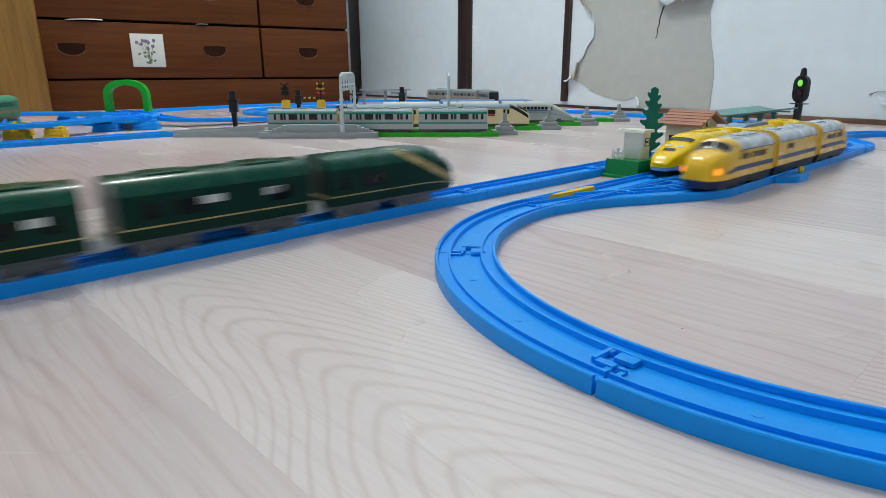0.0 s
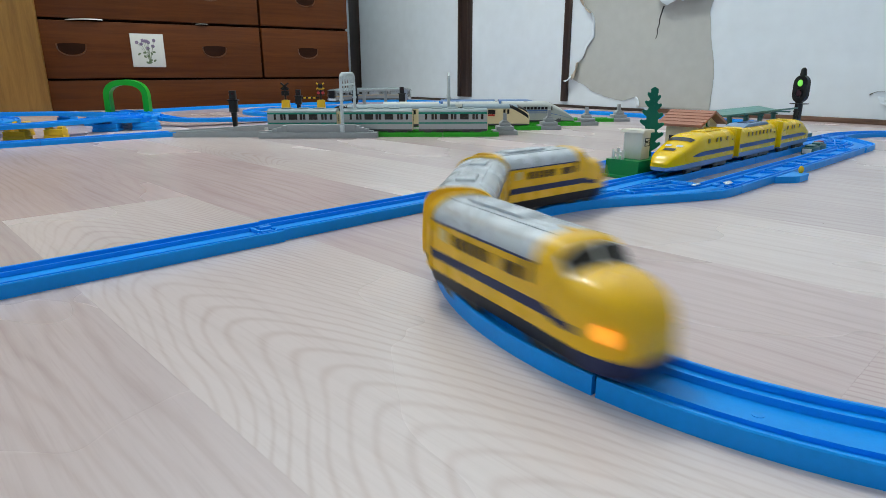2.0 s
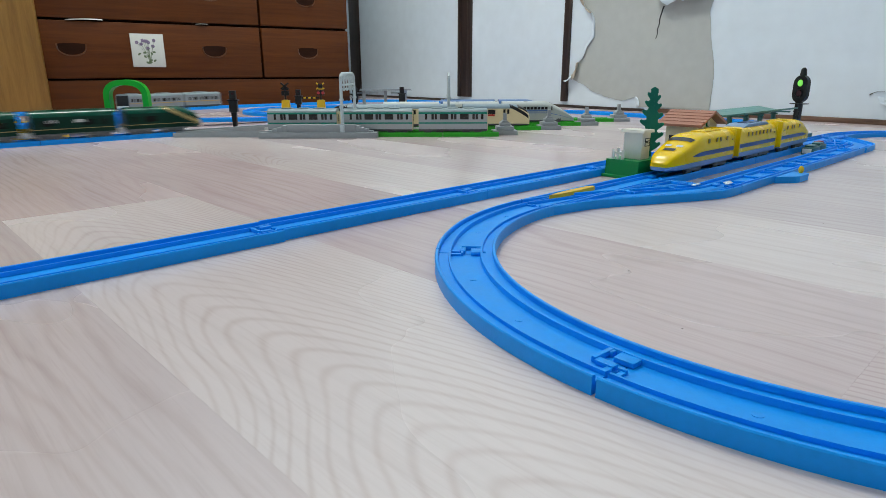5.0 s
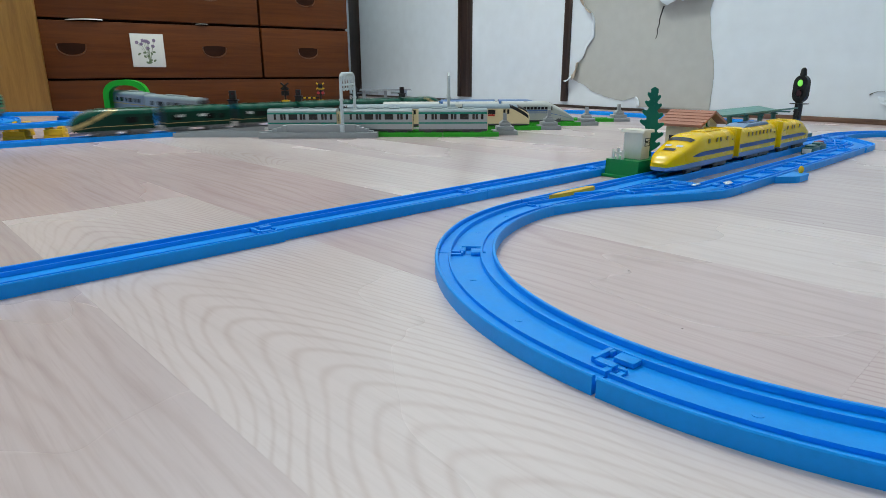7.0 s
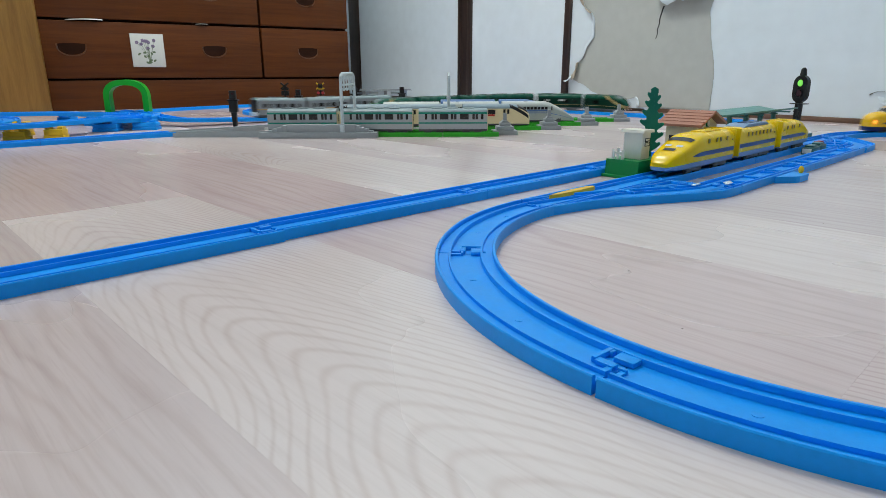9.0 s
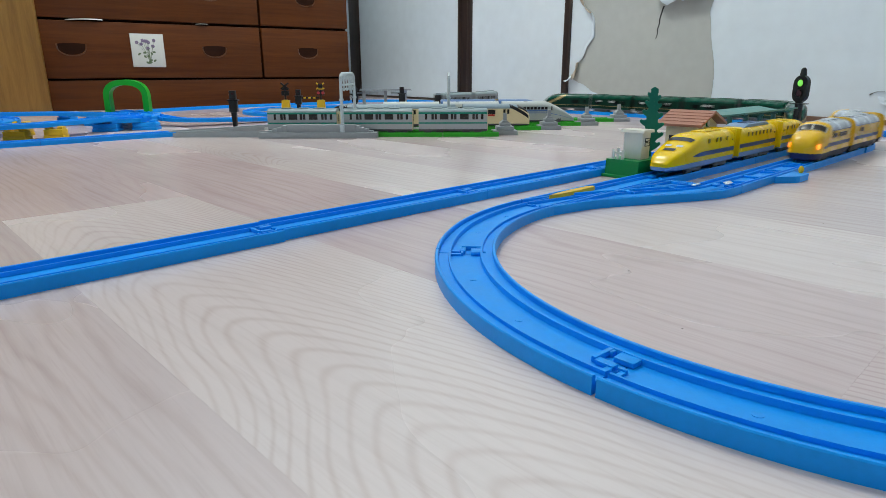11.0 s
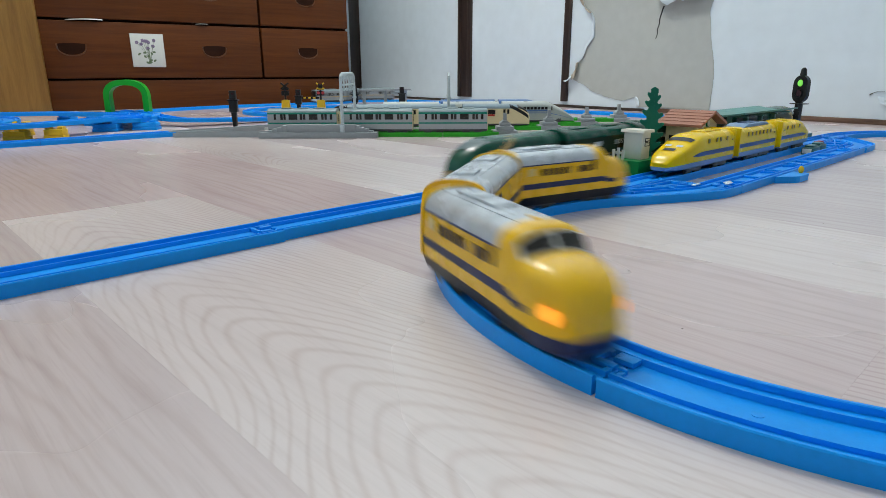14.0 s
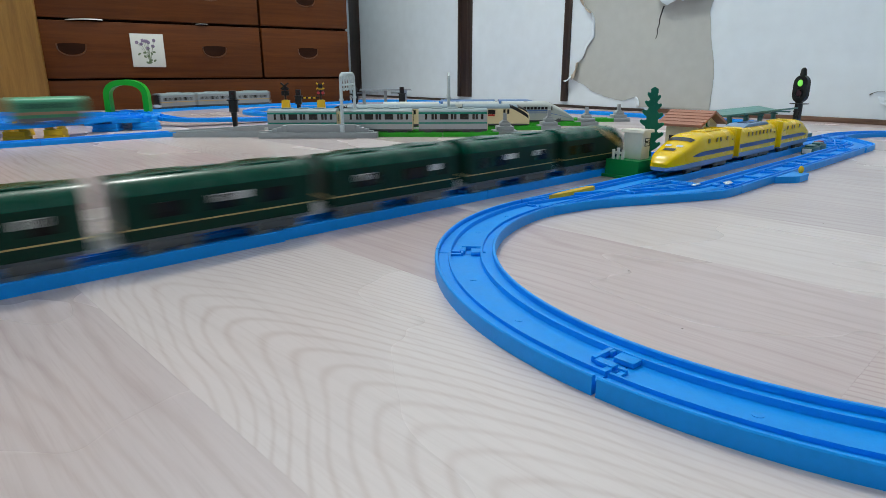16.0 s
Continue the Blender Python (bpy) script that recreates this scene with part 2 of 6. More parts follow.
def smooth_line(points, step=0.012):
    """A rounded line through the points, in even steps."""
    p = [Vector(q) for q in points]
    p = [p[0] * 2 - p[1]] + p + [p[-1] * 2 - p[-2]]
    out = []
    for i in range(1, len(p) - 2):
        for k in range(24):
            u = k / 24
            a, b, c, d = p[i - 1], p[i], p[i + 1], p[i + 2]
            out.append(0.5 * (2 * b + (c - a) * u + (2 * a - 5 * b + 4 * c - d) * u * u + (3 * b - a - 3 * c + d) * u ** 3))
    out.append(p[-2])
    return resample(out, step)


def resample(pts, step):
    pts = [Vector(q) for q in pts]
    d = [0.0]
    for a, b in zip(pts, pts[1:]):
        d.append(d[-1] + (b - a).length)
    n = max(2, round(d[-1] / step))
    out, j = [], 0
    for i in range(n + 1):
        s = d[-1] * i / n
        while j < len(d) - 2 and d[j + 1] < s:
            j += 1
        u = (s - d[j]) / max(1e-9, d[j + 1] - d[j])
        out.append(pts[j].lerp(pts[j + 1], u))
    return out


class Line:
    """A way on the plan, met by its length."""

    def __init__(self, pts, step=0.012):
        self.p = resample(pts, step)
        self.d = [0.0]
        for a, b in zip(self.p, self.p[1:]):
            self.d.append(self.d[-1] + (b - a).length)
        self.length = self.d[-1]

    def at(self, s):
        if s <= 0:
            u = (self.p[1] - self.p[0]).normalized()
            return self.p[0] + u * s
        if s >= self.length:
            u = (self.p[-1] - self.p[-2]).normalized()
            return self.p[-1] + u * (s - self.length)
        i = min(int(s / self.length * (len(self.p) - 1)), len(self.p) - 2)
        while self.d[i + 1] < s:
            i += 1
        while self.d[i] > s:
            i -= 1
        return self.p[i].lerp(self.p[i + 1], (s - self.d[i]) / (self.d[i + 1] - self.d[i]))


OFF1, OFF2, OFF3, OFF4 = 0.4051, 0.3195, 0.249, -0.1135
OFF_B, OFF_C = 1.225, 1.41
S_CURVE = 0.415
CURVE_C = on(0.4155, 0.1030)
W_DIR, W_N = Vector((-0.599, 0.801)), Vector((0.801, 0.599))
W_HEAD = math.atan2(W_DIR.y, W_DIR.x)
ZE = 0.021


def turn(p, h, angle, r=R, n=16):
    """A curve that begins at p with heading h and turns by an angle (left positive)."""
    s = 1 if angle > 0 else -1
    c = Vector(p) + Vector((-math.sin(h), math.cos(h))) * r * s
    a0 = h - s * math.pi / 2
    return arc(c, r, a0, a0 + angle, n)


# way of the dark green train: near straight, loop out of sight, yard line, wall line, back to the near straight
B_TURN1 = turn(on(1.584 - 0.2434, OFF_B), HEAD, -(HEAD - (W_HEAD - math.pi)))
b_wall0 = Vector(B_TURN1[-1])
b_front_p = Vector(on(1.2945, OFF1))
B_TURN2 = turn(b_front_p, HEAD, W_HEAD - HEAD)[::-1]
B_OUT = [on(-0.0067, OFF1), on(-0.10, OFF1), (-0.53, 0.13), (-0.70, 0.17), (-0.82, 0.34), (-0.90, 0.56), (-0.905, 0.76), on(0.0, OFF_B)]
B_LOOP = ([Vector(on(0.0, OFF_B)), Vector(on(1.584 - 0.2434, OFF_B))] + [Vector(q) for q in B_TURN1[1:]] + [Vector(q) for q in B_TURN2] + [Vector(on(-0.0067, OFF1))] + smooth_line(B_OUT)[1:])
B_LOOP_LENGTH = Line(B_LOOP).length
B_LINE = Line(B_LOOP + B_LOOP[1:])

# way of the yellow train with a silver roof
A_FAR_C = Vector(on(1.265, OFF2)) - DN * R
PASSING = smooth_line([on(1.265, OFF2), on(1.238, OFF2 - 0.008), on(1.165, OFF3 + 0.012), on(1.12, OFF3), on(1.0, OFF3), on(0.8, OFF3), on(0.70, OFF3), on(0.626, OFF3), on(0.580, OFF3 + 0.0065), on(0.475, OFF2 - 0.014), on(0.4155, OFF2)])
A_LOOP = (resample([on(0.4155, OFF4), on(1.265, OFF4)], 0.02) + [Vector(q) for q in arc(A_FAR_C, R, HEAD - math.pi / 2, HEAD + math.pi / 2, 30)]
          + PASSING[1:] + [Vector(q) for q in arc(CURVE_C, R, HEAD + math.pi / 2, HEAD + math.pi * 1.5, 40)[1:]])
A_LOOP_LENGTH = Line(A_LOOP).length
A_LINE = Line(A_LOOP + A_LOOP[1:])

# way of the silver train
c1 = turn(on(1.48, OFF_C), HEAD, math.pi / 2)
c2p = Vector(c1[-1]) + DN * 0.28
c2 = turn(c2p, HEAD + math.pi / 2, radians(80))
C_FAR = [c2[-1], (-0.42, 2.43), (-0.64, 2.27), (-0.82, 2.08), (-0.905, 1.90), (-0.885, 1.72), (-0.80, 1.55), (-0.66, 1.44), (-0.58, 1.41), on(0.66, OFF_C), on(0.72, OFF_C)]
C_LOOP = [Vector(on(0.72, OFF_C)), Vector(on(1.48, OFF_C))] + [Vector(q) for q in c1[1:]] + [Vector(q) for q in c2] + smooth_line(C_FAR)[1:]
C_LOOP_LENGTH = Line(C_LOOP).length
C_LINE = Line(C_LOOP + C_LOOP[1:])

# ---------------------------------------------------------------- room
WP = Vector((0.997, 1.400))


def wall_at(d, depth=0.0):
    """A place on the papered wall, d metres from its reference point, depth metres out into the room."""
    p = WP + W_DIR * d - W_N * depth
    return (p.x, p.y)


WALL_H = math.atan2(W_DIR.y, W_DIR.x)


def wall_frame(d, z=0.0):
    x, y = wall_at(d)
    return Matrix.Translation((x, y, z)) @ Matrix.Rotation(WALL_H, 4, "Z")


floor = part("floor", abox(-4.5, 4.5, -3.5, 6.0, -0.06, -0.004), FLOOR_MAT, None, smooth=False)
tagged(floor, "pale pinkish wood-grain laminate flooring", "floor", kind="structure")
wall = part("wall_east", abox(-3.0, 4.2, -0.12, 0.0, 0.0, 2.4), PAPER, None, smooth=False)
wall.matrix_world = wall_frame(0)
tagged(wall, "white papered wall with dark battens, torn in one place", "wall", kind="structure")
back = part("wall_north", abox(-4.2, 1.0, 0.0, 0.12, 0.0, 2.4), PAPER, None, smooth=False)
bx, by = wall_at(2.75)
back.matrix_world = Matrix.Translation((bx, by, 0)) @ Matrix.Rotation(WALL_H - math.pi / 2, 4, "Z")
tagged(back, "plain white papered wall behind the chest", "wall", kind="structure")
for nm, m in (("wall_south", Matrix.Translation((0.3, -2.0, 0)) @ Matrix.Rotation(radians(31), 4, "Z")), ("wall_west", Matrix.Translation((-2.6, 1.5, 0)) @ Matrix.Rotation(radians(121), 4, "Z"))):
    w = part(nm, abox(-6.0, 4.2, -0.06, 0.06, 0.0, 2.4), PAPER, None, smooth=False)
    w.matrix_world = m
    tagged(w, "plain white papered wall", "wall", kind="structure")
ceil = part("ceiling", abox(-4.5, 4.5, -4.5, 6.5, 2.4, 2.48), CEILING_MAT, None, smooth=False)
tagged(ceil, "pale plain ceiling board", "ceiling", kind="structure")


def batten(d, w, h=2.0, out=0.012):
    ob = part("wall_batten", abox(-w / 2, w / 2, 0.0, out, 0.02, h, 0.002), BATTEN, None)
    ob.matrix_world = wall_frame(d)
    return tagged(ob, "dark stained wooden upright batten or shade strip on white wall", "batten", "wall battens", kind="structure")


batten(1.5065, 0.082, out=0.008)
batten(1.536, 0.020, out=0.013)
batten(1.477, 0.022, out=0.012)
batten(0.9605, 0.025)
# soft shadow on the wall beside the chest, built as a dark strip
batten(2.41, 0.09)
sk = part("baseboard_east", abox(-2.6, 0.60, 0.0, 0.010, 0.0, 0.012, 0.002), SKIRT_WOOD, None)
sk.matrix_world = wall_frame(0)
tagged(sk, "low brown wooden sill strip along the wall", "baseboard", kind="structure")
sk = part("baseboard_far", abox(0.64, 2.6, 0.0, 0.006, 0.0, 0.009, 0.001), BATTEN, None)
sk.matrix_world = wall_frame(0)
tagged(sk, "dark wooden sill strip along the wall", "baseboard", kind="structure")


def rough_edge(points, amount, seed, steps=7):
    """A closed outline with a torn, uneven edge."""
    rnd = random.Random(seed)
    out = []
    for (x0, z0), (x1, z1) in zip(points, points[1:] + points[:1]):
        for k in range(steps):
            u = k / steps
            out.append((x0 + (x1 - x0) * u + (rnd.uniform(-amount, amount) if k else 0), z0 + (z1 - z0) * u + (rnd.uniform(-amount, amount) if k else 0)))
    return out


# bare board where the paper is torn away, with curled strips left at its edge
TEAR = [(0.925, 0.62), (0.903, 0.341), (0.893, 0.320), (0.860, 0.297), (0.849, 0.276), (0.847, 0.226), (0.876, 0.198), (0.890, 0.166), (0.903, 0.152), (0.910, 0.145), (0.917, 0.120), (0.941, 0.100), (0.905, 0.083),
        (0.882, 0.077), (0.840, 0.054), (0.781, 0.039), (0.725, 0.029), (0.674, 0.042), (0.660, 0.013), (0.428, 0.014), (0.426, 0.060), (0.425, 0.098), (0.4295, 0.142), (0.445, 0.201), (0.457, 0.274), (0.450, 0.302), (0.45, 0.45), (0.50, 0.64)]
torn = part("torn_patch", prism(rough_edge(TEAR, 0.0011, 4), 0.0004, 0.0022), TORN, None, smooth=False)
torn.matrix_world = wall_frame(0)
tagged(torn, "bare grey-beige board where wallpaper is torn away", "wall patch", kind="structure")


def paper_curl(points, lift, seed, material=None):
    """A strip of paper that stands off the wall along one edge."""
    bm = bmesh.new()
    rnd = random.Random(seed)
    prev = None
    for (x0, z0), (x1, z1) in points:
        cur = []
        for k in range(5):
            u = k / 4
            cur.append(bm.verts.new((x0 + (x1 - x0) * u, 0.003 + lift * u * u + rnd.uniform(0, 0.0015) * u, z0 + (z1 - z0) * u)))
        if prev:
            for k in range(4):
                bm.faces.new((prev[k], prev[k + 1], cur[k + 1], cur[k]))
        prev = cur
    ob = part("paper_curl", bm, material or PAPER, None)
    mod = ob.modifiers.new("thickness", "SOLIDIFY")
    mod.thickness = 0.0007
    ob.matrix_world = wall_frame(0)
    return tagged(ob, "curled strip of torn white wallpaper on the wall", "torn paper", "torn wallpaper strips")


PAPER_BACK = mat("paper_back", (0.62, 0.55, 0.45), 0.8, vary=0.08, scale=20.0, bump=0.3, bump_scale=90)
paper_curl([((0.870, 0.300), (0.862, 0.297)), ((0.862, 0.280), (0.849, 0.277)), ((0.858, 0.252), (0.846, 0.250)), ((0.860, 0.226), (0.846, 0.224)), ((0.884, 0.200), (0.872, 0.196)), ((0.899, 0.168), (0.886, 0.163)), ((0.908, 0.154), (0.900, 0.150))], 0.004, 1)
paper_curl([((0.935, 0.375), (0.905, 0.368)), ((0.920, 0.345), (0.888, 0.335)), ((0.905, 0.325), (0.878, 0.310)), ((0.882, 0.309), (0.862, 0.298)), ((0.868, 0.300), (0.858, 0.296))], 0.016, 4, PAPER_BACK)
paper_curl([((0.908, 0.150), (0.902, 0.146)), ((0.918, 0.130), (0.905, 0.117)), ((0.930, 0.112), (0.908, 0.098)), ((0.943, 0.102), (0.920, 0.090))], 0.018, 2, PAPER_BACK)
paper_curl([((0.936, 0.106), (0.930, 0.094)), ((0.945, 0.100), (0.942, 0.085)), ((0.954, 0.098), (0.953, 0.088))], 0.020, 6)
paper_curl([((0.676, 0.040), (0.664, 0.014)), ((0.671, 0.044), (0.655, 0.016)), ((0.664, 0.040), (0.652, 0.020))], 0.005, 3)
paper_curl([((0.640, 0.39), (0.622, 0.335)), ((0.62, 0.39), (0.606, 0.318)), ((0.59, 0.39), (0.588, 0.304)), ((0.572, 0.39), (0.572, 0.296)), ((0.565, 0.39), (0.560, 0.302)), ((0.555, 0.39), (0.549, 0.306)), ((0.54, 0.39), (0.538, 0.311)), ((0.52, 0.39), (0.524, 0.303)), ((0.505, 0.39), (0.507, 0.311)), ((0.49, 0.39), (0.495, 0.306)), ((0.465, 0.39), (0.462, 0.322))], 0.026, 5)


def crack(points, w, seed):
    rnd = random.Random(seed)
    left, right = [], []
    n = len(points)
    for i, (x, z) in enumerate(points):
        k = w * (1 - i / n) + 0.0006
        j = rnd.uniform(-0.002, 0.002)
        left.append((x + j - k, z))
        right.append((x + j + k, z))
    ob = part("wall_crack", prism(left + right[::-1], 0.0015, 0.0030), BLACK, None, smooth=False)
    ob.matrix_world = wall_frame(0)
    return tagged(ob, "thin dark crack in the bare board", "crack", kind="structure")


crack([(0.601 + 0.003 * i - 0.00014 * i * i, 0.298 - 0.0088 * i) for i in range(11)], 0.0018, 3)
crack([(0.043, 0.0650), (0.038, 0.0690), (0.0324, 0.0719), (0.026, 0.0728), (0.0192, 0.0722), (0.014, 0.0730)], 0.0009, 9)


paper_curl([((0.012, 0.060), (0.024, 0.063)), ((0.010, 0.052), (0.020, 0.050)), ((0.004, 0.048), (0.012, 0.045)), ((-0.010, 0.047), (-0.006, 0.044))], 0.006, 8)

# ---------------------------------------------------------------- chest of drawers
def moon(w, h, n=14):
    return [(-w / 2, 0.0)] + [(-w / 2 * math.cos(math.pi * i / n) * 1.0, -h * math.sin(math.pi * i / n) ** 0.62) for i in range(1, n)] + [(w / 2, 0.0), (w * 0.3, 0.002), (0, 0.003), (-w * 0.3, 0.002)]


# paler than the drawers: the highlight along the rim is put into its colour
GRIP_RIM = wood("grip_rim_highlight_wood", (0.10, 0.03, 0.008), (0.20, 0.07, 0.02), 0.3, (3, 30, 30), coat=0.4)
CHEST_AT = Matrix.Translation((-0.371, 2.56, 0)) @ Matrix.Rotation(radians(35), 4, "Z")


def drawer(chest, u0, u1, z0, z1, handles, name="drawer"):
    """A drawer front with half-moon grips, each a flat plate painted dark as a shaded hollow."""
    bm = abox(u0 + 0.002, u1 - 0.002, 0.0, 0.022, z0 + 0.002, z1 - 0.002, 0.003)
    ob = part(name, bm, CHEST_WOOD, chest)
    for h in handles:
        zc = z0 + (z1 - z0) * 0.60
        g = part("grip_hollow", prism([(h + x, zc + z) for x, z in moon(0.076, 0.032)], -0.0012, 0.012), CHEST_SHADE, ob, "half-moon plate, dark as the shade in a scooped grip")
        rim = bmesh.new()
        m = moon(0.080, 0.035)[:15]
        for (xa, za), (xb, zb) in zip(m, m[1:]):
            rod(rim, (h + xa, -0.0006, zc + za), (h + xb, -0.0006, zc + zb), 0.0020, n=6)
        part("grip_rim", rim, GRIP_RIM, ob)
    return ob


def build_chest():
    chest = empty("chest_of_drawers", CHEST_AT, "wide reddish-brown wooden chest of drawers with scooped grips", "chest of drawers")
    part("carcass", box(abox(-1.16, 0.0, 0.024, 0.45, 0.0, 1.22, 0.003), -1.16, -1.13, 0.002, 0.03, 0.0, 1.22, 0.002), CHEST_SHADE, chest, "carcass behind the drawers, wood darkened as shade")
    part("plinth", abox(-1.128, -0.004, 0.004, 0.03, 0.0, 0.094, 0.002), CHEST_WOOD, chest, "plain base board")
    part("top_board", abox(-1.17, 0.01, -0.012, 0.46, 1.222, 1.25, 0.005), CHEST_WOOD, chest)
    z = 0.098
    for k, h in enumerate((0.177, 0.185, 0.185, 0.185, 0.185, 0.185)):
        drawer(chest, -1.128, -0.357, z, z + h, (-0.524, -0.959))
        drawer(chest, -0.353, -0.002, z, z + h, (-0.175,))
        z += h + 0.004
    # thin paper caught in the gap above the lower drawer
    for u0, u1, z0_, rise in ((-0.965, -0.862, 0.2745, 0.0085), (-0.578, -0.540, 0.2765, 0.0035)):
        bm = bmesh.new()
        prev = None
        for i in range(9):
            u = i / 8
            lo = z0_ + rise * 0.35 * math.sin(u * 2.4)
            row = [bm.verts.new((u0 + (u1 - u0) * u, -0.004 - 0.004 * math.sin(u * 3.0), lo)), bm.verts.new((u0 + (u1 - u0) * u, 0.012, lo + rise * (0.25 + 0.75 * u ** 0.6)))]
            if prev:
                bm.faces.new((prev[0], row[0], row[1], prev[1]))
            prev = row
        pp = part("paper_slip", bm, WHITE, None)
        mod = pp.modifiers.new("thickness", "SOLIDIFY")
        mod.thickness = 0.0006
        pp.matrix_world = CHEST_AT
        tagged(pp, "slip of white paper caught above a drawer", "paper", "paper slips")
    return chest


build_chest()


def flower_tile():
    t = empty("flower_tile", CHEST_AT @ Matrix.Translation((-0.740, -0.0005, 0.188)), "white square card with printed plant drawing stuck on drawer", "card")
    part("card", abox(-0.0505, 0.0505, -0.0022, 0.0, -0.0525, 0.0525, 0.0006), CARD_WHITE, t)
    rnd = random.Random(6)
    for k in range(9):
        x1, z1 = rnd.uniform(-0.032, 0.034), rnd.uniform(-0.005, 0.040)
        b = bmesh.new()
        pts = [Vector((0.004 + (x1 - 0.004) * u ** 1.4, -0.0026, -0.044 + (z1 + 0.044) * u)) for u in (0, 0.25, 0.5, 0.75, 1)]
        for p0, p1 in zip(pts, pts[1:]):
            rod(b, p0, p1, 0.0005, n=5)
        part("stem", b, LEAF_DARK, t)
        b = bmesh.new()
        for j in range(5):
            a = j * 1.257
            r = bmesh.ops.create_uvsphere(b, u_segments=7, v_segments=4, radius=0.0028)
            bmesh.ops.transform(b, matrix=Matrix.Translation((x1 + 0.0032 * math.cos(a), -0.0024, z1 + 0.0032 * math.sin(a))) @ Matrix.Diagonal((1, 0.25, 1, 1)), verts=r["verts"])
        part("blossom", b, BLOSSOM, t)
    for k in range(12):
        x, z, a = rnd.uniform(-0.034, 0.030), rnd.uniform(-0.042, -0.004), rnd.uniform(0, 3.1)
        b = bmesh.new()
        bmesh.ops.create_uvsphere(b, u_segments=8, v_segments=5, radius=0.0055)
        ob = part("leaf", b, LEAF_DARK, t)
        ob.matrix_local = Matrix.Translation((x, -0.0024, z)) @ Matrix.Rotation(a, 4, "Y") @ Matrix.Diagonal((1, 0.14, 0.55, 1))
    return t


CARD_WHITE = mat("card_white", (0.70, 0.71, 0.66), 0.45, vary=0.03)
LEAF_DARK = mat("printed_leaf", (0.15, 0.20, 0.11), 0.6)
BLOSSOM = mat("printed_blossom", (0.22, 0.16, 0.27), 0.6)
flower_tile()

# pine cupboard side in front of the chest
pine = empty("pine_cupboard", Matrix.Translation((-1.178, 1.89, 0)) @ Matrix.Rotation(radians(30), 4, "Z"), "tall honey-coloured pine cupboard side standing on the floor", "cupboard")
part("side_panel", abox(-0.60, -0.1603, 0.001, 0.40, 0.0, 1.6, 0.003), PINE, pine)
part("edge_board", abox(-0.160, 0.0, 0.0, 0.40, 0.0, 1.6, 0.002), PINE, pine)

# ceiling lamp
lampshade = empty("ceiling_lamp", Matrix.Translation((LAMP_AT[0], LAMP_AT[1], 2.4)), "round white ceiling lamp", "lamp")
part("shade", arod((0, 0, -0.08), (0, 0, -0.02), 0.26, 0.24, 40), WHITE, lampshade)
part("base", arod((0, 0, -0.02), (0, 0, 0.0), 0.20, 0.20, 32), WHITE, lampshade)


# ---------------------------------------------------------------- rail pieces
RAIL_PROFILE = [(-0.019, 0), (-0.019, 0.0076), (-0.0185, 0.0082), (-0.0173, 0.0082), (-0.0169, 0.0078), (-0.0169, 0.0052), (-0.0108, 0.0052), (-0.0106, 0.0070), (-0.0094, 0.0070), (-0.0090, 0.0042),
                (0.0090, 0.0042), (0.0094, 0.0070), (0.0106, 0.0070), (0.0108, 0.0052), (0.0169, 0.0052), (0.0169, 0.0078), (0.0173, 0.0082), (0.0185, 0.0082), (0.019, 0.0076), (0.019, 0)]


def stations(pts, z=0.0, z1=None):
    out = []
    n = len(pts)
    for i, q in enumerate(pts):
        a, b = Vector(pts[max(0, i - 1)]), Vector(pts[min(n - 1, i + 1)])
        h = math.atan2(b.y - a.y, b.x - a.x)
        out.append((q[0], q[1], z if z1 is None else z + (z1 - z) * i / (n - 1), h))
    return out


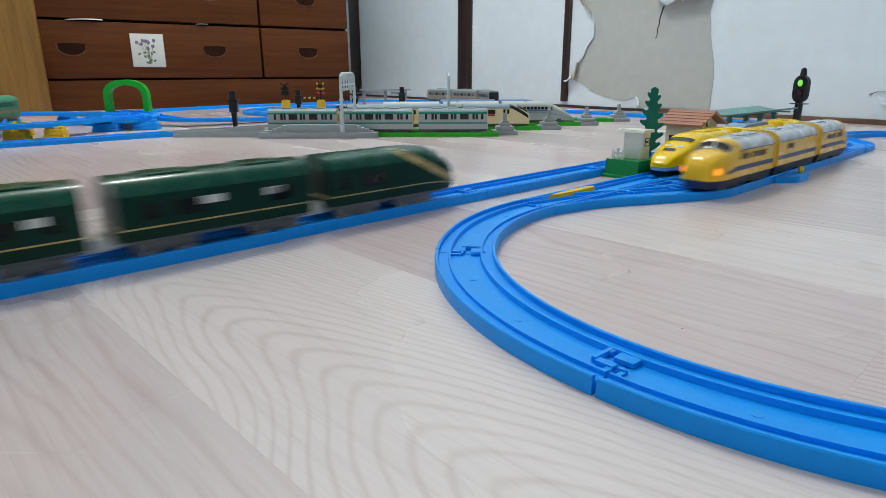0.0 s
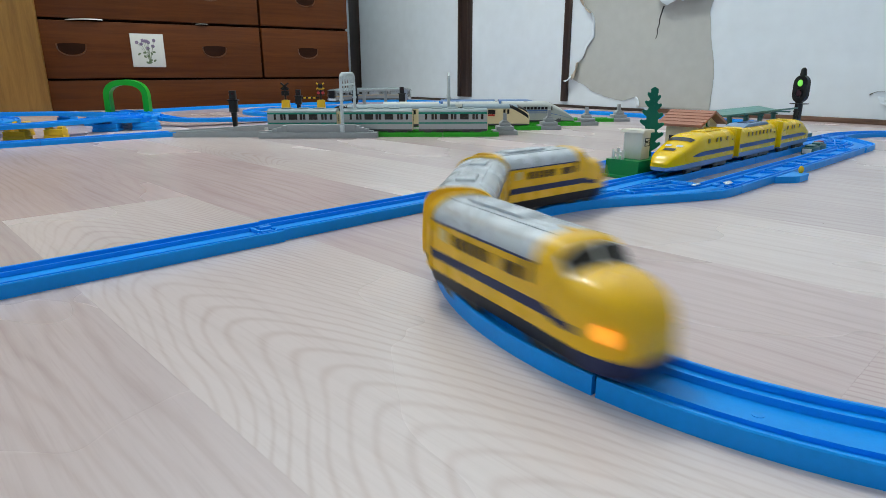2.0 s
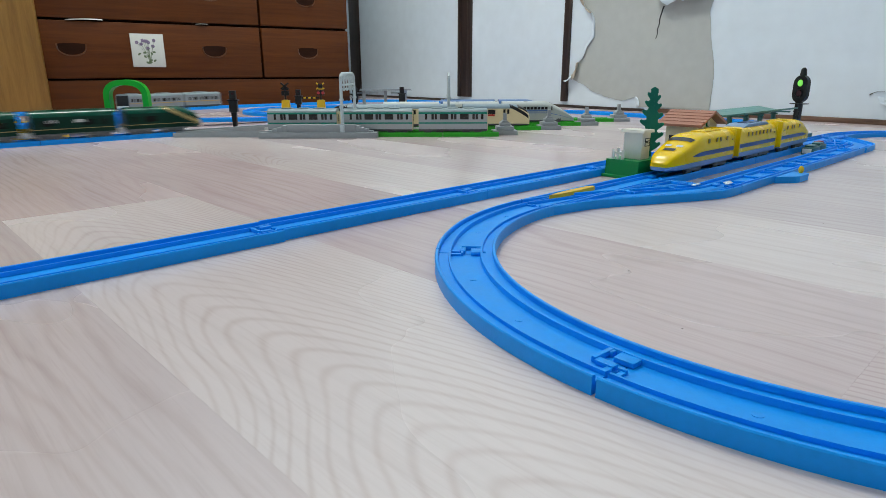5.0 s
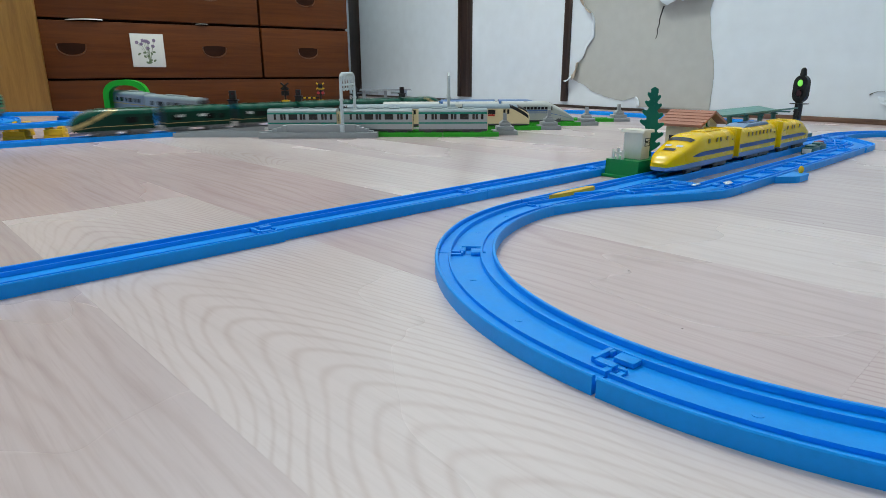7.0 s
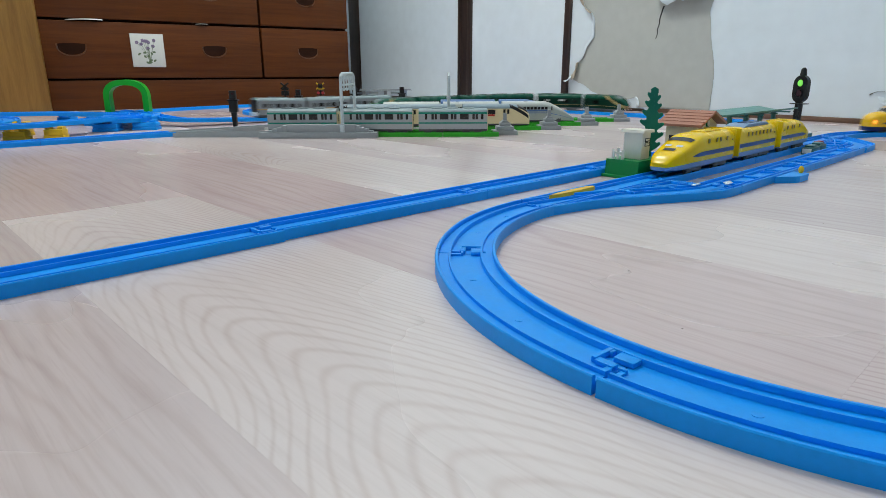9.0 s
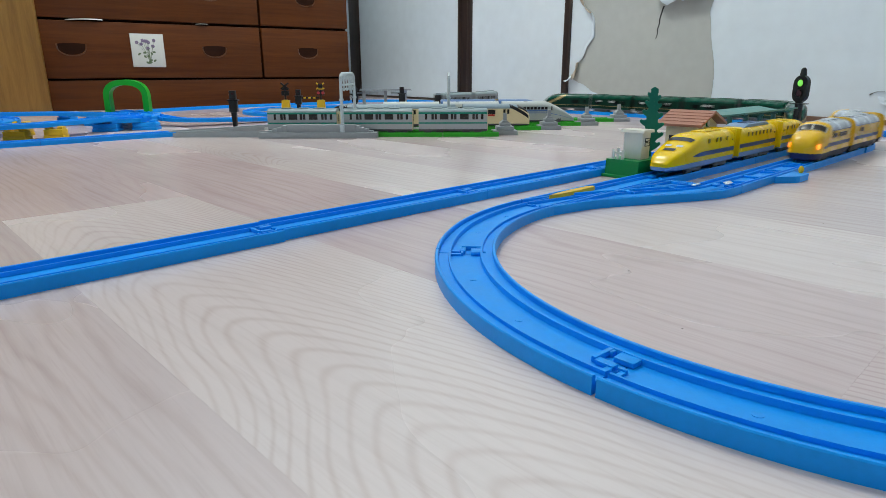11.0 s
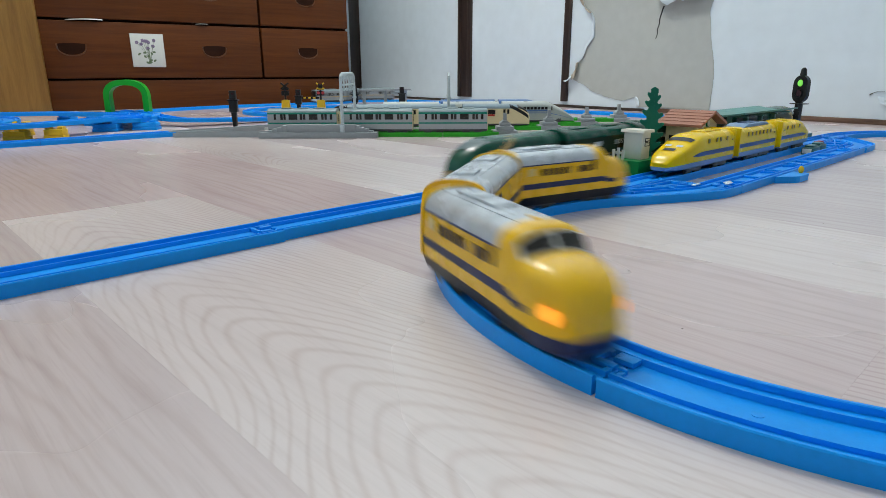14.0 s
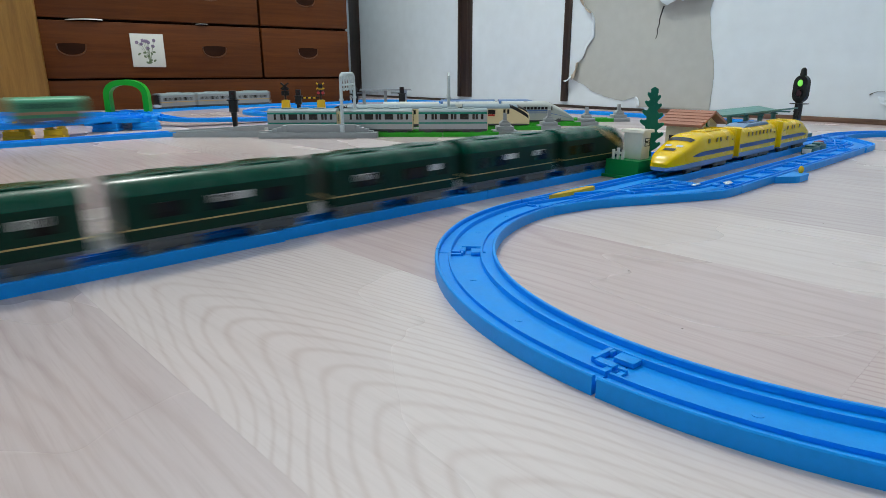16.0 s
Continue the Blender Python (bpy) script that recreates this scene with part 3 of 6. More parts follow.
def rail_piece(pts, material=None, label="blue plastic toy track piece on the floor", z=0.0, z1=None, name="track_piece", group="toy track pieces", detail=True):
    """One length of toy track along the points, with its joint tongue and socket."""
    material = material or RAIL_BLUE
    pts = [Vector(q) for q in pts]
    o = pts[0]
    a = (pts[1] - pts[0]).normalized()
    b = (pts[-1] - pts[-2]).normalized()
    inner = [pts[0] + a * 0.0004] + pts[1:-1] + [pts[-1] - b * 0.0004]
    root = empty(name, Matrix.Translation((o.x, o.y, z)), label, "toy track", group)
    local = [(q.x - o.x, q.y - o.y) for q in inner]
    part("rail_bed", sweep(RAIL_PROFILE, stations(local, 0.0, None if z1 is None else z1 - z)), material, root)
    if detail:
        h = math.atan2(b.y, b.x)
        m = Matrix.Translation((local[-1][0], local[-1][1], 0 if z1 is None else z1 - z)) @ Matrix.Rotation(h, 4, "Z")
        t = bmesh.new()
        box(t, -0.0122, -0.0100, -0.0030, 0.0102, 0.0041, 0.0069, 0.0003)
        box(t, -0.0100, -0.0012, -0.0040, -0.0002, 0.0041, 0.0064, 0.0003)
        box(t, -0.0040, -0.0012, -0.0094, -0.0040, 0.0041, 0.0058, 0.0003)
        box(t, -0.0104, -0.0086, 0.0064, 0.0094, 0.0041, 0.0066, 0.0003)
        bmesh.ops.transform(t, matrix=m, verts=t.verts[:])
        part("joint_tongue", t, material, root)
        h = math.atan2(a.y, a.x)
        m = Matrix.Translation((local[0][0], local[0][1], 0)) @ Matrix.Rotation(h, 4, "Z")
        t = bmesh.new()
        box(t, -0.0066, 0.0026, 0.0034, 0.0104, 0.0043, 0.0067, 0.0004)
        box(t, -0.0008, 0.0030, -0.0030, -0.0014, 0.0041, 0.0064, 0.0003)
        box(t, 0.0006, 0.0030, -0.0094, -0.0030, 0.0041, 0.0056, 0.0003)
        box(t, -0.0030, -0.0018, 0.0094, 0.0128, 0.0050, 0.0058, 0.0002)
        bmesh.ops.transform(t, matrix=m, verts=t.verts[:])
        part("joint_socket", t, material, root)
        # small moulded cross ties and a name mark in the bed
        for u in (0.3, 0.7):
            i = int(u * (len(local) - 1))
            p0, p1 = local[max(0, i - 1)], local[min(len(local) - 1, i + 1)]
            h = math.atan2(p1[1] - p0[1], p1[0] - p0[0])
            zz = 0 if z1 is None else (z1 - z) * u
            m = Matrix.Translation((local[i][0], local[i][1], zz)) @ Matrix.Rotation(h, 4, "Z")
            part("moulded_mark", arod((0, 0, 0.0036), (0, 0, 0.0044), 0.0021, n=14), material, root).matrix_local = m
    return root


def straight_run(p, q, material=None, label="blue plastic toy track piece on the floor", count=None, group="toy track pieces", detail=True, z=0.0):
    p, q = Vector(p), Vector(q)
    n = count or max(1, round((q - p).length / L))
    for i in range(n):
        a, b = p.lerp(q, i / n), p.lerp(q, (i + 1) / n)
        rail_piece([a, a.lerp(b, 0.33), a.lerp(b, 0.67), b], material, label, group=group, detail=detail, z=z)


def curve_run(centre, a0, a1, n, label="blue plastic curved toy track piece on the floor", detail=True, r=R):
    for i in range(n):
        rail_piece(arc(centre, r, a0 + (a1 - a0) * i / n, a0 + (a1 - a0) * (i + 1) / n, 14), None, label, detail=detail)


def line_run(pts, label="blue plastic toy track piece on the floor", material=None, length=L, detail=False, group="toy track pieces"):
    """Pieces of track of one length along a free line."""
    ln = Line(pts, 0.006)
    n = max(1, round(ln.length / length))
    for i in range(n):
        k = 10
        rail_piece([ln.at(ln.length * (i + j / k) / n) for j in range(k + 1)], material, label, detail=detail, group=group)


def deck_height(q):
    """Height of the raised track of the silver train at a place: a low hump at the arch."""
    d = (Vector(q) - Vector((-0.76, 1.53))).length
    u = max(0.0, 1 - d / 0.42)
    return ZE * u * u * (3 - 2 * u)


def raised_run(pts, height, label, length=L, material=None):
    ln = Line(pts, 0.006)
    n = max(1, round(ln.length / length))
    k = 10
    for i in range(n):
        q = [ln.at(ln.length * (i + j / k) / n) for j in range(k + 1)]
        o = q[0]
        root = empty("track_piece", Matrix.Translation((o.x, o.y, 0)), label, "toy track", "toy track pieces")
        st = [(x, y, height(p), h) for p, (x, y, z, h) in zip(q, stations([(p.x - o.x, p.y - o.y) for p in q]))]
        part("rail_bed", sweep(RAIL_PROFILE, st), material or RAIL_BLUE, root)


def turnout(p_in, main, branch, name, label, tongue=None):
    """A switch piece: a bed under both legs, two legs with grooves, and the moving tongue."""
    root = empty(name, Matrix.Translation((p_in[0], p_in[1], 0)), label, "toy track", "toy track switches")
    o = Vector(p_in)
    for nm, leg in (("straight_leg", main), ("branch_leg", branch)):
        loc = [(Vector(q) - o) for q in leg]
        part(nm, sweep(RAIL_PROFILE if nm == "straight_leg" else [(a, u if u == 0 else u - 0.0003) for a, u in RAIL_PROFILE], stations([(q.x, q.y) for q in loc])), RAIL_BLUE, root)
    web = bmesh.new()
    a0, b0 = [Vector(q) - o for q in main], [Vector(q) - o for q in branch]
    n = min(len(a0), len(b0))
    va, vb = [], []
    for i in range(n):
        x, y = a0[i * (len(a0) - 1) // (n - 1)], b0[i * (len(b0) - 1) // (n - 1)]
        va.append((web.verts.new((x.x, x.y, 0.0005)), web.verts.new((x.x, x.y, 0.0046))))
        vb.append((web.verts.new((y.x, y.y, 0.0005)), web.verts.new((y.x, y.y, 0.0046))))
    for i in range(n - 1):
        web.faces.new((va[i][1], vb[i][1], vb[i + 1][1], va[i + 1][1]))
    web.faces.new((va[-1][0], va[-1][1], vb[-1][1], vb[-1][0]))
    part("web_plate", web, RAIL_BLUE, root)
    # raised ribs across the web
    for u in (0.55, 0.75, 0.92):
        x, y = a0[int(u * (len(a0) - 1))], b0[int(u * (len(b0) - 1))]
        d = y - x
        if d.length > 0.02:
            m = Matrix.Translation((x.x, x.y, 0)) @ Matrix.Rotation(math.atan2(d.y, d.x), 4, "Z")
            part("cross_rib", abox(0.010, d.length - 0.010, -0.0015, 0.0015, 0.0044, 0.0072, 0.0004, m), RAIL_BLUE, root)
    # raised triangle moulded in the web
    ia, ib = len(a0) - 1, len(b0) - 1
    tri = [a0[int(0.45 * ia)].lerp(b0[int(0.45 * ib)], 0.5), a0[int(0.97 * ia)].lerp(b0[int(0.97 * ib)], 0.36), a0[int(0.97 * ia)].lerp(b0[int(0.97 * ib)], 0.64)]
    for p, q in zip(tri, tri[1:] + tri[:1]):
        d = q - p
        m = Matrix.Translation((p.x, p.y, 0)) @ Matrix.Rotation(math.atan2(d.y, d.x), 4, "Z")
        part("web_ridge", abox(0, d.length, -0.0009, 0.0009, 0.0044, 0.0073, 0.0003, m), RAIL_BLUE, root)
    if tongue:
        (tx, ty, th, tl) = tongue
        outline = [(-tl / 2, 0.0), (-tl * 0.3, 0.0032), (tl * 0.1, 0.0048), (tl * 0.42, 0.0040), (tl / 2, 0.0015), (tl / 2, -0.0015), (tl * 0.42, -0.0040), (tl * 0.1, -0.0048), (-tl * 0.3, -0.0032)]
        bm = bmesh.new()
        lo, hi = [bm.verts.new((x, y, 0.0062)) for x, y in outline], [bm.verts.new((x * 0.98, y * 0.85, 0.0094)) for x, y in outline]
        bm.faces.new(hi)
        bm.faces.new(lo[::-1])
        for i in range(len(lo)):
            j = (i + 1) % len(lo)
            bm.faces.new((lo[i], lo[j], hi[j], hi[i]))
        ob = part("switch_tongue", bm, PIER_YELLOW, root, "yellow plastic switch tongue")
        ob.matrix_local = Matrix.Translation((tx - o.x, ty - o.y, 0)) @ Matrix.Rotation(th, 4, "Z")
    return root


def build_tracks():
    s0 = 0.2093
    for k in range(-1, 5):
        j = -0.0028 if k < 0 else 0.0
        rail_piece([on(s0 + k * L, OFF1 + j), on(s0 + (k + 0.5) * L, OFF1 + j), on(s0 + (k + 1) * L, OFF1 + j)])
    rail_piece([on(s0 + 5 * L, OFF1), on(s0 + 5 * L + 0.003, OFF1), on(1.2945, OFF1)], label="short blue plastic toy track piece on the floor", detail=False)
    line_run(B_TURN2[::-1], "blue plastic curved toy track piece on the floor", length=0.17)
    line_run([B_TURN2[0], tuple(b_wall0)])
    line_run(B_TURN1, "blue plastic curved toy track piece on the floor", length=0.18)
    line_run([on(0.0, OFF_B), on(0.445, OFF_B)])
    line_run(smooth_line(B_OUT))
    line_run([on(0.665, OFF_B), on(1.584 - 0.2434, OFF_B)])
    # the grey crossing switch before the yard
    rail_piece([on(0.447, OFF_B), on(0.55, OFF_B), on(0.663, OFF_B)], GREY_PLASTIC, "grey plastic toy crossing track piece on the floor", name="crossing_track", group="crossing tracks", detail=False)
    # curve in front
    ends = [radians(a) + HEAD + math.pi / 2 for a in (0, 43, 88.5, 134, 180)]
    for a0, a1 in zip(ends, ends[1:]):
        curve_run(CURVE_C, a0, a1, 1)
    straight_run(on(0.4155, OFF4), on(1.265, OFF4), count=4, detail=False)
    curve_run(A_FAR_C, HEAD - math.pi / 2, HEAD + math.pi / 2, 4, detail=False)
    # the two switches of the passing place and the tracks between them
    k0, k1 = 0.6255, 1.075
    near = [q for q in PASSING if q @ DR <= k0 - 0.004][::-1] + [Vector(on(k0, OFF3))]
    far = [q for q in PASSING if q @ DR >= k1]
    tx, ty = on(0.478, OFF2 + 0.008)
    turnout(on(0.4158, OFF2), [on(0.4158 + (k0 - 0.4158) * i / 12, OFF2) for i in range(13)], near, "track_switch", "blue plastic toy track switch with yellow tongue", (tx, ty, HEAD + 0.0, 0.072))
    turnout(on(1.2648, OFF2), [on(1.2648 + (k1 - 1.2648) * i / 12, OFF2) for i in range(13)], far, "track_switch", "blue plastic toy track switch at the passing place")
    straight_run(on(k0, OFF2), on(k1, OFF2), count=2)
    kk = (k0 + k1) / 2
    for a, c, ties in ((k0, kk, (0.016, 0.030, 0.075, 0.125, 0.140, 0.195)), (kk, k1, (0.020, 0.060, 0.110, 0.125, 0.190))):
        piece = rail_piece([on(a, OFF3), on((a + c) / 2, OFF3), on(c, OFF3)])
        for i, u in enumerate(ties):
            m = Matrix.Rotation(HEAD, 4, "Z") @ Matrix.Translation((u, 0, 0))
            part("cross_tie", abox(-0.0011, 0.0011, -0.0094, 0.0094, 0.0043, 0.0068, 0.0003, m @ Matrix.Rotation(0.7 * (i % 2), 4, "Z")), RAIL_BLUE, piece)
    # silver train's loop
    raised_run(C_LOOP, deck_height, "blue plastic toy track piece of the far loop")
    # return curve beside the loop, and the raised line of the green railcar
    curve_run((-0.37, 1.93), radians(80), radians(250), 4, detail=False)
    raised_run([on(-0.5, 1.325), on(0.1, 1.325), on(0.25, 1.335), (-0.692, 1.295), (-0.640, 1.355)], lambda p: ZE, "blue plastic toy track piece on low piers")
    raised_run([on(0.05, 1.345 + 0.433), on(0.2, 1.345 + 0.433), (-0.92, 1.475), (-0.80, 1.44), (-0.70, 1.415)], lambda p: ZE, "blue plastic toy track piece on low piers")
    raised_run(arc((-1.050, 1.135), R, HEAD - math.pi / 2 - 0.0, HEAD + math.pi * 1.4, 40), lambda p: ZE - 0.0006, "blue plastic curved toy track piece on low piers")
    # yard tracks
    for (x0, x1), y in zip(((0.0, 0.105), (-0.30, 0.205), (-0.19, 0.31), (-0.06, 0.415)), YARD_Y):
        line_run([(x0, y), (x1, y + (x1 - x0) * 0.03)], "bright green plastic toy track piece of the yard", RAIL_GREEN, group="green yard tracks")
    line_run([(-0.125, YARD_Y[0]), (0.0, YARD_Y[0])], "bright green plastic toy track piece of the yard", RAIL_GREEN, group="green yard tracks", length=0.13)
    line_run([(-0.505, YARD_Y[0] - 0.002), (-0.125, YARD_Y[0])], "grey plastic toy track piece of the yard", GREY_PLASTIC, group="grey yard tracks", length=0.19)


YARD_Y = (1.180, 1.300, 1.405, 1.520)
build_tracks()


# ---------------------------------------------------------------- cars
def loft(levels, xs, bands, parent, mats, names, labels=None):
    """A car body out of rings. levels(u) gives the half outline (y, z) from the sill to the roof ridge at length u;
    bands gives for each step of the outline the part it belongs to."""
    rings = [levels(x) for x in xs]
    k = len(rings[0])
    made = {}
    for bi in sorted(set(bands)):
        bm = bmesh.new()
        idx = [i for i in range(k - 1) if bands[i] == bi]
        for side in (1, -1):
            grid = {}
            for r, (x, ring) in enumerate(zip(xs, rings)):
                for i in sorted(set(idx) | {i + 1 for i in idx}):
                    grid[r, i] = bm.verts.new((x, side * ring[i][0], ring[i][1]))
            for r in range(len(xs) - 1):
                for i in idx:
                    bm.faces.new((grid[r, i], grid[r, i + 1], grid[r + 1, i + 1], grid[r + 1, i]))
        # end plates of this band
        for r in (0, len(xs) - 1):
            for i in idx:
                (ya, za), (yb, zb) = rings[r][i], rings[r][i + 1]
                if max(ya, yb) > 1e-4 and abs(za - zb) > 1e-6:
                    vs = [bm.verts.new((xs[r], -ya, za)), bm.verts.new((xs[r], ya, za)), bm.verts.new((xs[r], yb, zb)), bm.verts.new((xs[r], -yb, zb))]
                    bm.faces.new(vs)
        bmesh.ops.remove_doubles(bm, verts=bm.verts[:], dist=2e-5)
        made[names[bi]] = part(names[bi], bm, mats[bi], parent, (labels or {}).get(names[bi], ""))
    return made


def train_outline(width, sill, z_marks, eave, top, belly=0.0006, roof_steps=6):
    """Half outline of a car: sill, marks up the side, eave, and a rounded roof."""
    hw = width / 2
    pts = [(hw * 0.86, sill)]
    for z in z_marks:
        u = (z - sill) / (eave - sill)
        pts.append((hw * (0.97 + 0.03 * math.sin(math.pi * min(1, u * 0.9 + 0.1))), z))
    pts.append((hw * 0.955, eave))
    for i in range(1, roof_steps + 1):
        a = math.pi / 2 * i / roof_steps
        pts.append((hw * 0.955 * math.cos(a) ** 0.75 if i < roof_steps else 0.0, eave + (top - eave) * math.sin(a) ** 0.9))
    return pts


def wheels(parent, length, inset, front=0.0, r=0.0085, material=None):
    for x in (length / 2 - (front or inset), -length / 2 + inset):
        for dx in ((0.0,) if length < 0.09 else (-0.011, 0.011)):
            for s in (-1, 1):
                w = part("wheel", rod(arod((x + dx, s * 0.0112, 0.0052 + r), (x + dx, s * 0.0150, 0.0052 + r), r, n=20), (x + dx, s * 0.0150, 0.0052 + r), (x + dx, s * 0.0158, 0.0052 + r), r * 0.55, n=16), material or DARK_GREY, parent, "dark grey plastic wheel")
        for s in (-0.0165, 0.0158):
            part("bogie_frame", abox(x - 0.018, x + 0.018, s, s + 0.0007, 0.010, 0.0165, 0.0002), DARK_GREY, parent)


def windows(parent, rows, material, y, z0, z1, name="window", slope=0.0, sides=(-1, 1)):
    """Printed windows on the sides; rows of (x0, x1)."""
    for x0, x1 in rows:
        for s in sides:
            bm = abox(x0, x1, -0.0003, 0.0003, 0, z1 - z0, 0.0)
            ob = part(name, bm, material, parent, smooth=False)
            ob.matrix_local = Matrix.Translation((0, s * y, z0)) @ Matrix.Rotation(s * slope, 4, "X")


def nose_scale(x, x0, x1, power, low):
    """1 behind x0, falling to low at x1."""
    if x <= x0:
        return 1.0
    u = min(1.0, (x - x0) / (x1 - x0))
    return low + (1 - low) * max(0.0, 1 - u ** power) ** (1 / power)


def coupling(parent, x, material):
    s = 1 if x > 0 else -1
    part("coupling", abox(min(x, x + s * 0.012), max(x, x + s * 0.012), -0.0035, 0.0035, 0.013, 0.017, 0.0008), material, parent)


def body_rings(width, sill, marks, eave, top, length, nose=None):
    """A ring maker: nose = (start, power across, width at tip, power down, height at tip, slope lift of the sill)."""
    base = train_outline(width, sill, marks, eave, top)

    def ring(x):
        if not nose:
            return base
        x0, pw, lw, ph, lh = nose
        kw, kh = nose_scale(x, x0, length / 2, pw, lw), nose_scale(x, x0, length / 2, ph, lh)
        return [(y * kw, sill + (z - sill) * kh) for y, z in base]
    return ring


def xs_of(length, nose_x=None, n=16):
    if nose_x is None:
        return [-length / 2, -length / 2 + 0.001, 0.0, length / 2 - 0.001, length / 2]
    tip = length / 2
    return [-length / 2, -length / 2 + 0.001, 0.0, nose_x] + [nose_x + (tip - nose_x) * math.sin(math.pi / 2 * (i / n)) for i in range(1, n + 1)]


def surf_z(r, y):
    """Height of the outer surface of a ring above a place across."""
    y = abs(y)
    for (ya, za), (yb, zb) in zip(r[::-1], r[::-1][1:]):
        if ya <= y <= yb:
            return za + (zb - za) * (y - ya) / max(1e-7, yb - ya)
    return r[len(r) // 2][1]


def patch(ring, x0, x1, y0, y1, lift=0.0004, lean=0.0, nx=6, ny=8):
    """A thin skin that lies on a body's upper surface; lean slants its side edges."""
    bm = bmesh.new()
    g = []
    for i in range(nx + 1):
        x = x0 + (x1 - x0) * i / nx
        r = ring(x)
        row = []
        for j in range(ny + 1):
            y = y0 + (y1 - y0) * j / ny
            y *= 1 - lean * i / nx
            row.append(bm.verts.new((x + lift * 0.6, y, surf_z(r, y) + lift)))
        g.append(row)
    for a, b in zip(g, g[1:]):
        for j in range(ny):
            bm.faces.new((a[j], a[j + 1], b[j + 1], b[j]))
    return bm


def yellow_car(lead=False, name="yellow_train_car", lit=True):
    """A yellow toy railcar with a silver roof, a navy band and an underframe blackened as shade."""
    ln = 0.145 if lead else 0.130
    root = empty(name, Matrix(), "yellow toy railcar with silver roof and navy band on blue track", "toy train", "yellow silver-roofed train cars")
    marks = [0.0195, 0.0265, 0.0315, 0.0440]
    base = train_outline(0.0395, 0.0112, marks, 0.0475, 0.0595)
    tip = ln / 2

    def ring(x):
        if not lead or x < 0.030:
            return base
        u = max(0.0, min(1.0, (x - 0.034) / (tip - 0.034)))
        kw = 0.34 + 0.66 * (1 - u ** 2.3) ** (1 / 2.3)
        if x < 0.0415:
            v = (x - 0.030) / 0.0115
            kh = 1 - 0.27 * v * v * (3 - 2 * v)
        else:
            v = min(1.0, (x - 0.0415) / (tip - 0.0415))
            kh = 0.20 + 0.53 * (1 - v ** 2.2) ** (1 / 2.2)
        return [(y * min(1.02, kw * 1.10), z) if i < 2 else (y * kw, 0.0195 + (z - 0.0195) * kh) for i, (y, z) in enumerate(base)]
    bands = [0, 1, 2, 1, 1] + [3] * 6
    names, labels = ["underframe", "body", "side_band", "roof"], {"roof": "silver painted roof", "side_band": "navy side band", "underframe": "underframe darkened as shade"}
    if lead:
        loft(ring, [-tip, -tip + 0.001, 0.0, 0.020], bands, root, [UNDER_SHADE, YELLOW, NAVY, SILVER], names, labels)
        loft(ring, [0.0200 + 0.002 * i for i in range(15)], [0, 1, 2] + [1] * 8, root, [UNDER_SHADE, YELLOW, NAVY], ["cab_underframe", "cab", "cab_band"], {"cab": "yellow cab"})
        xs = [0.048 + (tip - 0.048) * math.sin(math.pi / 2 * i / 12) for i in range(13)]
        loft(ring, xs, [0] + [1] * 10, root, [NAVY, YELLOW], ["nose_skirt", "nose"], {"nose_skirt": "navy nose skirt", "nose": "rounded yellow nose"})
    else:
        loft(ring, xs_of(ln), bands, root, [UNDER_SHADE, YELLOW, NAVY, SILVER], names, labels)
    for e in (-1,) if lead else (-1, 1):
        rim = [(y_ * 1.045, z_ + (0.0012 if z_ > 0.045 else 0.0)) for y_, z_ in base if z_ > 0.0150]
        bm = bmesh.new()
        flange = rim + [(-y_, z_) for y_, z_ in rim[::-1][1:]]
        fa, fb = [bm.verts.new((e * tip - 0.0016, y_, z_)) for y_, z_ in flange], [bm.verts.new((e * tip + 0.0016, y_, z_)) for y_, z_ in flange]
        bm.faces.new(fa)
        bm.faces.new(fb[::-1])
        for i in range(len(fa)):
            k = (i + 1) % len(fa)
            bm.faces.new((fa[i], fb[i], fb[k], fa[k]))
        part("end_plate", bm, YELLOW, root, "yellow rounded end flange")
    part("under_block", abox(-tip + 0.012, tip - (0.030 if lead else 0.012), -0.0150, 0.0150, 0.0095, 0.0135, 0.001), BLACK, root)
    y = 0.01985
    if lead:
        windows(root, [(-0.046 + i * 0.0060, -0.0422 + i * 0.0060) for i in range(6)] + [(-0.002 + i * 0.0048, 0.0016 + i * 0.0048) for i in range(3)], WINDOW_BROWN_DARK, y, 0.0345, 0.0405)
        windows(root, [(-0.061, -0.0530)], WINDOW_WHITE_YELLOW, y, 0.0350, 0.0415, "door_patch")
        windows(root, [(0.0150, 0.0185)], WINDOW_DARK, y, 0.0350, 0.0435, "cab_window")
    else:
        windows(root, [(-0.040 + i * 0.0052, -0.0365 + i * 0.0052) for i in range(3)] + [(-0.012 + i * 0.0056, -0.0082 + i * 0.0056) for i in range(3)] + [(0.022 + i * 0.0056, 0.0258 + i * 0.0056) for i in range(3)] + [(0.052, 0.056)], WINDOW_BROWN_DARK, y, 0.0345, 0.0405, sides=(-1,))
        windows(root, [(0.020 + i * 0.0056, 0.0242 + i * 0.0056) for i in range(3)], WINDOW_BROWN_DARK, y, 0.0345, 0.0405, sides=(1,))
        windows(root, [(-0.058, -0.052)], WINDOW_WHITE_YELLOW, y, 0.0350, 0.0415, "door_patch", sides=(1,))
    for s in (-1, 1):
        part("gutter", abox(-tip + 0.001, 0.020 if lead else tip - 0.001, s * 0.0186 - 0.0006, s * 0.0186 + 0.0006, 0.0470, 0.0480), NAVY, root)
    for x in (-0.045, -0.02) if lead else (-0.035, 0.03):
        part("roof_vent", abox(x - 0.011, x + 0.011, -0.006, 0.006, 0.0588, 0.0610, 0.0008), SILVER, root)
